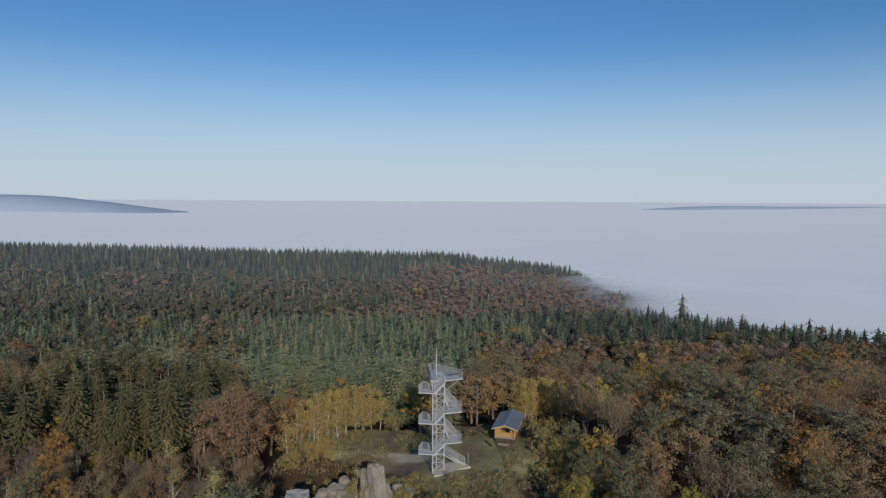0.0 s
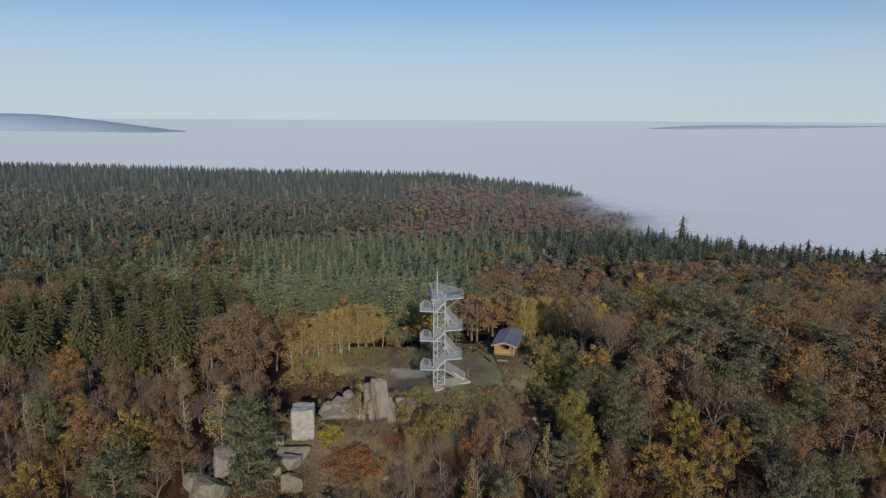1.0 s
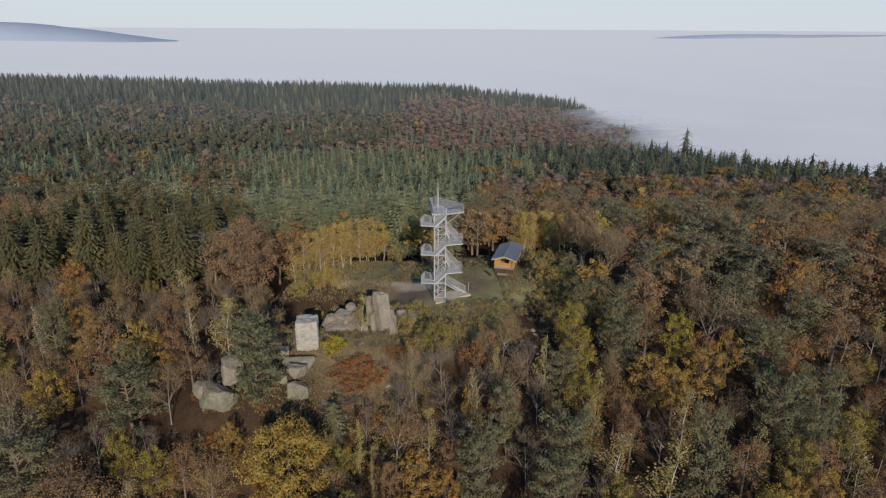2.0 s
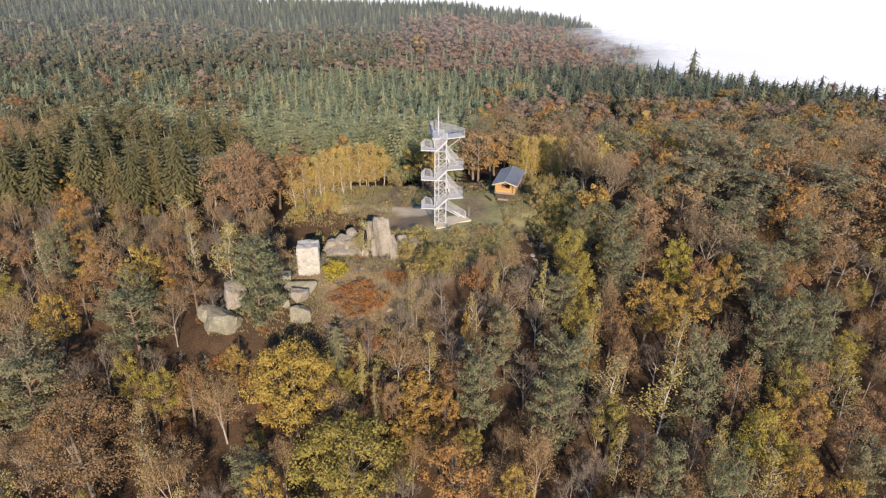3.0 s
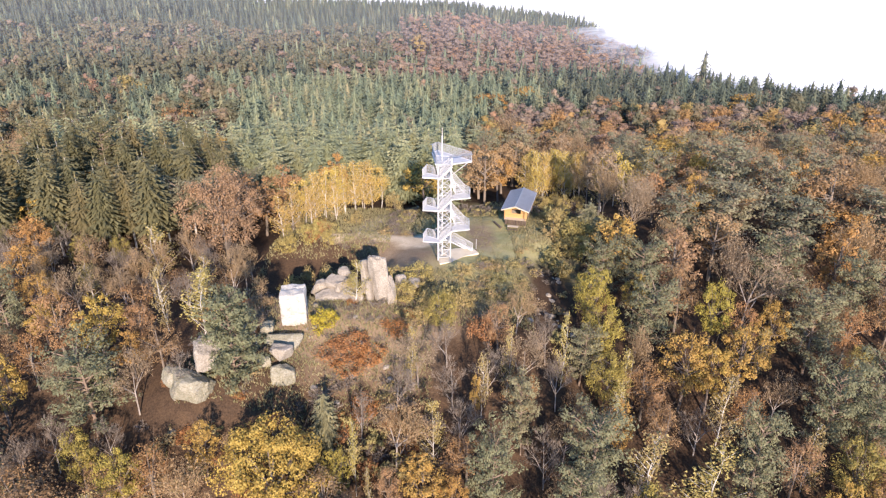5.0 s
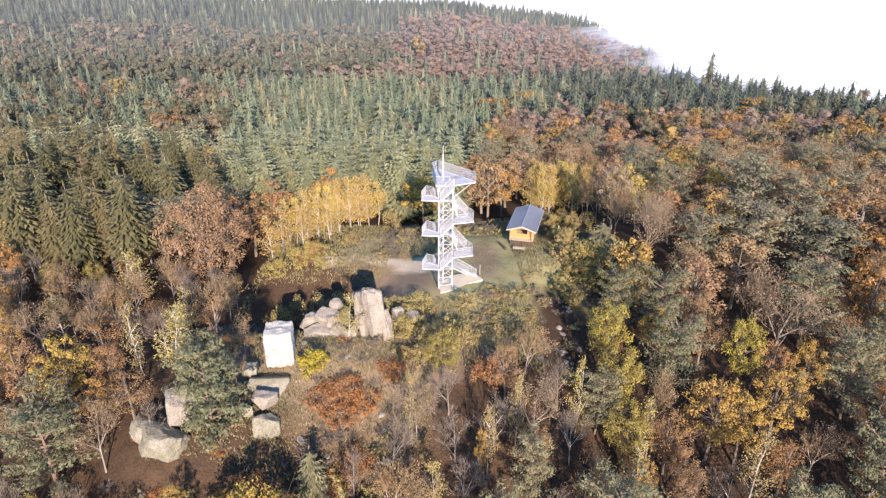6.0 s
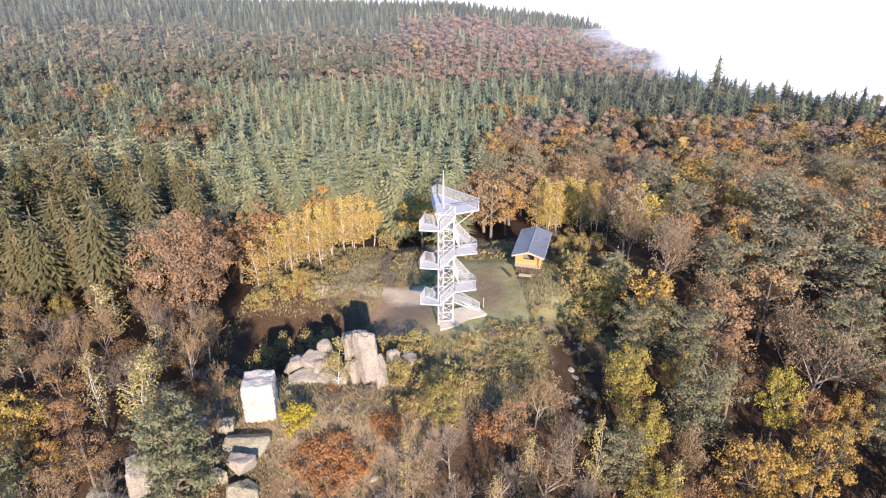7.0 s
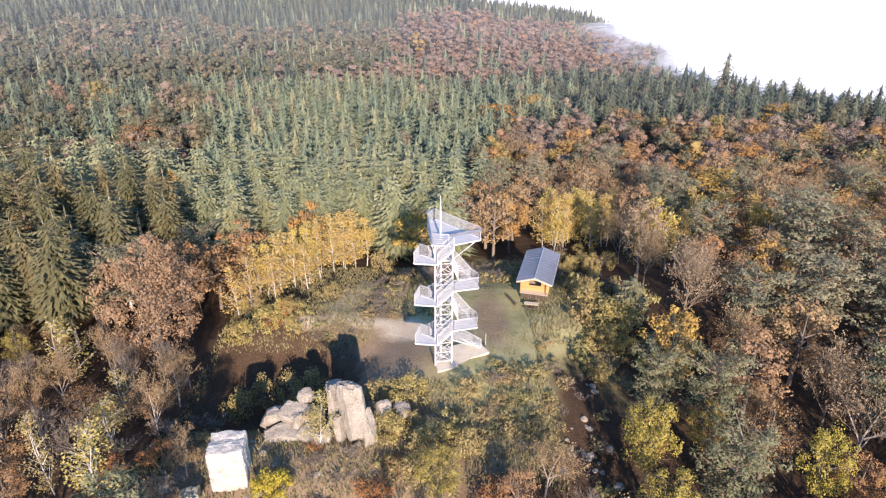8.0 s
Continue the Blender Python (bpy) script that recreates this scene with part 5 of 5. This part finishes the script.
def choose(x, y):
    u = rng.random()
    if y > 34 and -44 - 0.33 * (y - 50) < x < min(9.0, 1 + 0.35 * (y - 34)):
        return ("spruce" if y < 66 else "spruce_mid"), rng.uniform(12.5, 15.5), rng.uniform(3.5, 4.5)
    if x < -20 and -14 < y < 8:
        key = "bare" if u < 0.35 else "tan" if u < 0.75 else "birch" if u < 0.9 else "oak_russet"
        return key, rng.uniform(5, 8.5), rng.uniform(1.6, 2.8)
    if x < -38 and y > 6:
        if x < -82 - 0.3 * (y - 40) and y > 22:
            return ("russet_mid" if u < 0.4 else "bare_mid" if u < 0.7 else "pine_mid"), rng.uniform(10, 13), rng.uniform(3.2, 4.4)
        if u < 0.78:
            return ("spruce_tall" if y < 50 else "spruce_mid"), rng.uniform(14, 19), rng.uniform(2.8, 3.6)
        if u < 0.86:
            return "pine_tall", rng.uniform(14, 18), rng.uniform(2.8, 3.8)
        if u < 0.92:
            return "pine_mid", rng.uniform(11, 14), rng.uniform(2.8, 3.8)
        return ("russet_mid" if u < 0.97 else "gold_mid"), rng.uniform(9, 13), rng.uniform(3, 4.2)
    if y > -6:
        if u < 0.10:
            return "pine_mid", rng.uniform(10, 13), rng.uniform(3.0, 4.0)
        if u < 0.36:
            return "tan_mid", rng.uniform(9, 13), rng.uniform(3, 4.4)
        if u < 0.52:
            return "russet_mid", rng.uniform(9, 12), rng.uniform(3, 4.4)
        if u < 0.62:
            return "copper_mid", rng.uniform(9, 13), rng.uniform(3, 4.4)
        if u < 0.76:
            return "gold_mid", rng.uniform(9, 12), rng.uniform(2.8, 4)
        return "bare_mid", rng.uniform(9, 13), rng.uniform(3, 4.4)
    if u < 0.15:
        return "bare", rng.uniform(5.5, 8.5), rng.uniform(1.8, 3.0)
    if u < 0.45:
        return "tan", rng.uniform(5.5, 8.5), rng.uniform(1.8, 3.2)
    if u < 0.66:
        return "oak_russet", rng.uniform(5.5, 8.5), rng.uniform(1.8, 3.0)
    if u < 0.74:
        return "oak_copper", rng.uniform(5.5, 8), rng.uniform(1.6, 2.6)
    if u < 0.81:
        return "pine", rng.uniform(7, 10), rng.uniform(1.8, 2.8)
    if u < 0.88:
        return "oak_gold", rng.uniform(5.5, 8.5), rng.uniform(1.5, 2.4)
    if u < 0.92:
        return "oak_lime", rng.uniform(5.5, 8.5), rng.uniform(1.5, 2.4)
    return "birch", rng.uniform(7, 9.5), rng.uniform(1.2, 1.8)


def room(x, y, r, tight=0.72):
    return all((x - a) ** 2 + (y - b) ** 2 > (tight * (r + c)) ** 2 for a, b, c in taken)


# dark open hollows between the crowns
HOLLOWS = [(-46.5, -29, 5, 3.2), (-16.5, -30, 6.5, 3.2), (29, -31.5, 4.5, 4), (-6.5, -41.5, 3, 3), (-30.5, -30.5, 3, 2.5), (14.8, -6, 2.4, 9), (-26, -14, 4, 8), (46, -27, 3, 3)]
tries = []
for i in range(6900):
    y = rng.uniform(-62, 78)
    half = 0.74 * (y + 97) + 15
    tries.append((rng.uniform(-half, half), y))
for x, y in tries:
    if keep_clear(x, y):
        continue
    key, h, r = choose(x, y)
    if y < -8 and any(((x - a) / c) ** 2 + ((y - b) / d) ** 2 < 1 for a, b, c, d in HOLLOWS):
        continue
    if room(x, y, r, 0.62 if "spruce" in key else (0.64 if y > -6 else 0.74)):
        plant(key, x, y, h, r)

# a lighter fringe of the same wood, unseen below, added to shade the slope
for i in range(700):
    x, y = rng.uniform(-52, 52), rng.uniform(-84, -60)
    key = ("russet_mid", "bare_mid", "pine_mid", "gold_mid", "tan_mid")[int(rng.integers(5))]
    r = rng.uniform(2.6, 3.8)
    if room(x, y, r, 1.2):
        plant(key, x, y, rng.uniform(8, 11), r)

# scrub and brushwood on the heath and between the rocks
brush = []


def scrub(n, x0, x1, y0, y1, kinds, small, big, tall):
    for _ in range(n):
        x, y, q = rng.uniform(x0, x1), rng.uniform(y0, y1), rng.uniform(small, big)
        if any((x - k[0]) ** 2 + (y - k[1]) ** 2 < (0.75 * max(k[3], k[4]) + 0.6 * q) ** 2 for k in ROCKS + LOW_ROCKS):
            continue
        if abs(x + 17.6) < 2 + q and -17.2 - q < y < -13.5 + q or (-1.5 < x < 6 and -0.9 < y < 9):
            continue
        key, high = kinds[int(rng.integers(len(kinds)))], q * tall * rng.uniform(0.8, 1.2)
        if key == "shrub_yellow":
            q, high = q * 0.8, high * rng.uniform(1.0, 1.5)
        if key == "brushwood":
            brush.append((x, y, high, q))
        else:
            plant(key, x, y, high, q)


scrub(62, 4, 11.5, -11, 2, ("shrub_olive", "shrub_olive", "shrub_olive", "brushwood"), 0.6, 1.3, 0.9)
scrub(20, 11.5, 17.5, -15, 7, ("brushwood", "brushwood", "shrub_olive"), 0.7, 1.4, 1.0)
scrub(15, -6, 5, -16, -3, ("shrub_yellow", "shrub_yellow", "shrub_olive"), 0.9, 1.9, 1.2)
scrub(9, -27, -17, 9, 17, ("shrub_yellow", "shrub_yellow", "shrub_rust"), 0.9, 1.6, 1.6)
scrub(8, -17, -10, 4, 11, ("brushwood", "brushwood", "shrub_olive"), 0.7, 1.2, 0.9)
scrub(9, -25, -14, 12, 20, ("shrub_yellow", "shrub_olive", "shrub_rust", "brushwood"), 0.8, 1.5, 1.2)
scrub(18, -9, -4, 12, 24, ("brushwood", "brushwood", "shrub_olive"), 0.8, 1.5, 0.9)
scrub(44, -32, -17, -38, -22, ("shrub_rust", "brushwood", "shrub_olive", "shrub_yellow"), 0.7, 1.5, 0.9)
scrub(40, -14, -1, -33, -24, ("brushwood", "brushwood", "shrub_rust", "shrub_olive"), 1.0, 1.9, 1.3)
scrub(44, -23, -1, -28, -11, ("brushwood", "brushwood", "brushwood", "shrub_rust"), 0.7, 1.5, 0.9)
scrub(22, -30, -20, -20, -4, ("brushwood", "brushwood", "brushwood", "shrub_rust"), 0.8, 1.6, 1.2)
scrub(30, -6, 16, 24, 33, ("brushwood", "shrub_olive", "brushwood"), 0.9, 1.8, 1.2)
scrub(22, 17, 26, 18, 42, ("shrub_yellow", "shrub_olive", "brushwood", "shrub_yellow"), 1.0, 1.9, 1.3)
scrub(20, 16, 26, 2, 18, ("shrub_yellow", "shrub_olive"), 1.2, 2.0, 1.5)

# patterns that no place called for
for h, r, patterns, used in SPECIES.values():
    for t, n in zip(patterns, used):
        if n == 0:
            for o in (*t.children_recursive, t):
                bpy.data.objects.remove(o)

# ---- the woods behind, too many to count ----
def woods(name, label, material, patterns, spots_):
    """Many light trees in one mesh, each with a tone of its own."""
    s, tones = Soup(), []
    arrays = [p.arrays() for p in patterns]
    for x, y, h, r in spots_:
        v, f = arrays[int(rng.integers(len(arrays)))]
        a = rng.uniform(0, 2 * math.pi)
        ca, sa = math.cos(a), math.sin(a)
        q = np.stack(((v[:, 0] * ca - v[:, 1] * sa) * r, (v[:, 0] * sa + v[:, 1] * ca) * r, v[:, 2] * h), 1) + np.array((x, y, lies(x, y) - 0.1))
        s.add(q, f)
        tones.append(np.full(len(v), rng.random()))
    me = s.mesh(name, material)
    me.attributes.new("tone", "FLOAT", "POINT").data.foreach_set("value", np.concatenate(tones).astype(np.float32))
    tagged(new(name, me), label, "brushwood" if name == "brushwood" else "forest", kind="stuff")


def both(pair):
    s = Soup()
    for q in pair:
        s.add(*q.arrays())
    return s


def spire(seed, n, combs, slim=0.4):
    """A light spruce: roof-shaped drooping boughs round a dark core, in unit size."""
    g = np.random.default_rng(seed)
    s = Soup()
    a = np.arange(6) * math.pi / 3
    core = np.vstack((np.stack((np.cos(a) * 0.5, np.sin(a) * 0.5, np.full(6, 0.08)), 1), ((0, 0, 0.96),)))
    s.add(core, [(k, (k + 1) % 6, 6) for k in range(6)])
    for k in range(n):
        u = 1 - math.sqrt(1 - (k + g.uniform(0, 1)) / n * 0.98)
        z, a = 0.1 + 0.9 * u, k * 2.39996 + g.uniform(-0.4, 0.4)
        ln = ((1 - u) ** slim + 0.05) * g.uniform(0.78, 1.15)
        out, side = np.array((math.cos(a), math.sin(a), 0)), np.array((-math.sin(a), math.cos(a), 0))
        top = np.array((0, 0, z + 0.035))
        tip = out * ln + np.array((0, 0, z - 0.075 * ln * g.uniform(0.6, 1.4)))
        for c in range(combs):
            t0, t1 = c / combs, (c + 1) / combs
            p, q = top + (tip - top) * t0, top + (tip - top) * t1
            w = ln * 0.36 * (1.15 - t1) + 0.06
            for sg in (-1, 1):
                e = q + side * sg * w + out * w * 0.2 - np.array((0, 0, 0.05 * w / 0.3))
                s.add(np.array((p, q, e)), [(0, 1, 2)])
    return s


ICO_V = unit(np.array([(0, 0, 1.0)] + [(math.cos(k * 1.2566 + j * 0.6283) * 0.894, math.sin(k * 1.2566 + j * 0.6283) * 0.894, 0.447 * (1 - 2 * j)) for j in (0, 1) for k in range(5)] + [(0, 0, -1.0)]))
ICO_F = [(0, 1 + k, 1 + (k + 1) % 5) for k in range(5)] + [(1 + k, 6 + k, 1 + (k + 1) % 5) for k in range(5)] + [(1 + (k + 1) % 5, 6 + k, 6 + (k + 1) % 5) for k in range(5)]


def lumpy(seed, boughs, leaves, size, lo=0.25, flat=0.75, bare=0.0):
    """A light broad crown: leaf sprays over ragged boughs, in unit size; the outline stays uneven."""
    g = np.random.default_rng(seed)
    s = Soup()
    c = clump_centres(g, boughs, 1.0, 0.66, lo, 0.86)
    for p in c:
        rad = g.uniform(0.2, 0.36)
        if g.random() >= bare:
            v = ICO_V * (1 + g.normal(0, 0.22, (len(ICO_V), 1))) * rad * 0.86
            s.add(v * np.array((1, 1, 0.32 * flat)) + p, ICO_F)
        n = leaves // boughs
        d = unit(g.normal(0, 1, (n, 3)) + np.array((0, 0, 0.35)))
        q = p + d * rad * g.uniform(0.85, 1.25, (n, 1)) * np.array((1, 1, 0.32 * flat))
        nn = unit(d + g.normal(0, 0.3, (n, 3)))
        a = unit(np.cross(nn, g.normal(0, 1, (n, 3))))
        b = np.cross(nn, a)
        z = (size * g.uniform(0.6, 1.4, n))[:, None]
        sq = np.array((1, 1, 0.32))
        t = np.stack((q + a * z * 0.6 * sq, q - a * z * 0.4 * sq + b * z * 0.5 * sq, q - a * z * 0.35 * sq - b * z * 0.5 * sq), 1).reshape(-1, 3)
        s.add(t, np.arange(n * 3).reshape(-1, 3))
    s.tube((0, 0, -0.04), (0, 0, 0.6), 0.05, 0.03, 3)
    return s


MS = [spire(300 + i, 62, 2) for i in range(5)]
FS = [spire(320 + i, 40, 1) for i in range(5)]
MB = [lumpy(310 + i, 26, 702, 0.1, bare=0.75) for i in range(5)]
FB = [lumpy(330 + i, 16, 160, 0.15, bare=0.5) for i in range(5)]
MT = [lumpy(360 + i, 20, 560, 0.1, 0.2, 0.8, 0.85) for i in range(4)]
MP = [lumpy(340 + i, 18, 504, 0.12, 0.4, 0.7, 0.5) for i in range(5)]
FP = [lumpy(350 + i, 14, 98, 0.18, 0.4, 0.8) for i in range(5)]
lists = {a + b: [] for a in "mf" for b in "sdprtg"}
cell = {}


def free(x, y, r, tight=0.6):
    i, j = int(x // 6), int(y // 6)
    for a in (-1, 0, 1):
        for b in (-1, 0, 1):
            for p in cell.get((i + a, j + b), ()):
                if (p[0] - x) ** 2 + (p[1] - y) ** 2 < (tight * (p[2] + r)) ** 2:
                    return False
    cell.setdefault((i, j), []).append((x, y, r))
    return True


def stand_of(x, y, u):
    """Which wood grows here: s green spruce, d dark spruce, p brown-olive pine, r beech, t nearly bare, g golden."""
    n1, n2 = noise.noise((x * 0.02, y * 0.02, 2.2)), noise.noise((x * 0.05, y * 0.05, 5))
    edge = x + 14 * n1
    if y < 235 + 22 * n1 and -44 - 0.33 * (y - 50) < edge < 9 + max(0.0, 0.32 * (y - 95)):
        return "s" if u < 0.965 else "t"                                   # the green plantation
    if x > 0 and y < 142 + 16 * n2 + 0.05 * x:                             # autumn wood on the right
        return "g" if u < 0.2 + 0.4 * n2 else ("t" if u < 0.6 else "r" if u < 0.84 else "p")
    if x > 25 and y < 262 + 20 * n1:
        return "d" if u < 0.8 - 0.3 * n2 else ("s" if u < 0.9 else "t")    # dark spruces before the fog
    if x > -25 + 20 * n2 and y < 452:
        return "r" if u < 0.86 - 0.3 * n1 else ("s" if u < 0.95 else "g" if u > 0.985 else "t")   # red-brown beeches
    if y > 395 + 24 * n1:
        return "d" if u < 0.9 else "s"                                     # the crest
    if y > 232 + 22 * n1:
        if x > -62 and y < 262 + 10 * n2:
            return "t" if u < 0.7 else "r"
        return "p" if u < 0.52 + 0.3 * n1 else ("d" if u < 0.8 else "s" if u < 0.9 else "r" if u < 0.95 else "t")
    if x < -100 + 16 * n2 and y > 95:
        return "d" if u < 0.45 + 0.4 * n1 else ("s" if u < 0.8 else "p" if u < 0.96 else "r")
    if y < 110:
        return "r" if u < 0.3 + 0.4 * n2 else ("t" if u < 0.5 else "p")
    return "p" if u < 0.6 else ("s" if u < 0.86 else "t")


# single trees that stand out of the woods
for key, x, y, h, r in (("mt", -97, 176, 17, 6.0), ("mg", -130, 192, 16, 5.5), ("mr", -142, 186, 16, 5.0), ("fg", -14, 338, 18, 6.0), ("md", 124, 236, 22, 5.0), ("mg", -123, 190, 13, 4.0),
                        ("mg", 22, 96, 12, 5.0), ("mg", 31, 101, 12, 5.0), ("mg", 60, 92, 13, 5.4), ("mr", 67, 96, 13, 5.2), ("mg", 72, 98, 12, 4.4), ("mg", 103, 120, 13, 5.2), ("mg", 96, 84, 13, 6.0), ("mg", 108, 80, 13, 6.4), ("mt", 88, 98, 12, 5.4)):
    lists[key].append((x, y, h, r))
    cell.setdefault((int(x // 6), int(y // 6)), []).append((x, y, r))
for i in range(26000):
    y = 70 + 530 * rng.random() ** 0.75
    half = 0.72 * (y + 97) + 12
    x = rng.uniform(-half, min(half, 330))
    g = ground(x, y)
    if g < -46 or (y < 78 and abs(x) < 0.74 * (y + 97)):
        continue
    kind = stand_of(x, y, rng.random())
    r = {"s": rng.uniform(3.4, 4.5), "d": rng.uniform(3.3, 4.6), "p": rng.uniform(3.2, 4.6), "r": rng.uniform(3.6, 5.6), "t": rng.uniform(3.4, 5.0), "g": rng.uniform(3.4, 5.2)}[kind]
    h = rng.uniform(11.5, 13.8) if kind in "sd" else (rng.uniform(11, 14.5) if kind == "p" else rng.uniform(9.5, 13))
    if kind == "d":
        h *= rng.uniform(0.85, 1.12)
    if g + h > fog_top(x, y) - 4.0 and free(x, y, r):
        lists[("f" if y > 235 else "m") + kind].append((x, y, h, r))
BW = [both(bare_tree(210 + i, 2.2, 1.8, depth=3, kids=3, trunk=0.012, sprays=5)) for i in range(3)]
for s in BW:
    s.v = [q / np.array((1.8, 1.8, 2.2)) for q in s.v]
woods("brushwood", "bare grey-brown brushwood on the rocky slope", TWIG, BW, brush)
for key, name, label, material, patterns in (
        ("ms", "spruce_wood", "dense green spruce plantation on the plateau", FAR_SPRUCE, MS), ("md", "dark_spruce_wood", "dark spruces along the rim of the fog", FAR_DARK, MS),
        ("mp", "pine_wood", "brown-olive pine wood on the plateau", FAR_PINE, MP), ("mr", "beech_wood", "russet-brown beech wood on the plateau", FAR_RUSSET, MB),
        ("mt", "bare_wood", "nearly leafless tan wood on the plateau", FAR_TAN, MT), ("mg", "golden_wood", "broadleaf trees in orange and golden leaf", FAR_GOLD, MB),
        ("fs", "far_spruce_wood", "far green spruce wood", FAR_SPRUCE, FS), ("fd", "far_dark_spruce_wood", "dark spruce wood along the far crest", FAR_DARK, FS),
        ("fp", "far_pine_wood", "far brown-olive pine wood", FAR_PINE, FP), ("fr", "far_beech_wood", "far red-brown beech wood below the crest", FAR_RUSSET, FB),
        ("ft", "far_bare_wood", "far tan strip of nearly bare trees", FAR_TAN, FB), ("fg", "far_golden_wood", "few golden trees in the far beech wood", FAR_GOLD, FB)):
    woods(name, label, material, patterns, lists[key])

# ---- turf and dry grass ----
def tufts(name, label, n, inside, tall):
    g = np.random.default_rng(77)
    s, pts = Soup(), []
    while len(pts) < n:
        x, y = g.uniform(-28, 20), g.uniform(-28, 34)
        if inside(x, y):
            pts.append((x, y, lies(x, y) - 0.03))
    p = np.array(pts)
    for _ in range(3):
        a = g.uniform(0, 2 * math.pi, n)
        w = np.stack((np.cos(a), np.sin(a), np.zeros(n)), 1) * g.uniform(0.03, 0.09, n)[:, None]
        up = np.stack((g.normal(0, 0.35, n), g.normal(0, 0.35, n), np.ones(n)), 1) * (tall * g.uniform(0.4, 1.3, n))[:, None]
        v = np.stack((p + w, p - w, p + up), 1).reshape(-1, 3)
        s.add(v, np.arange(3 * n).reshape(-1, 3))
    tagged(new(name, s.mesh(name, GRASS)), label, "grass", kind="stuff")


tufts("heath_grass", "dry tufted heath grass round the rocks and the knoll", 22000, lambda x, y: keep_clear(x, y) and not (1 < x < 11 and y > 2) and not (-8 < x < 5 and -1 < y < 13) and not (-26 < x < -8 and -8 < y < 8) and not (x > 11.5 and y < 8), 0.42)
tufts("meadow_grass", "short worn turf of the clearing", 9000, lambda x, y: ((x - 8) / 9) ** 2 + ((y - 14) / 14) ** 2 < 1 and not (-1 < x < 5.6 and -1 < y < 6), 0.09)
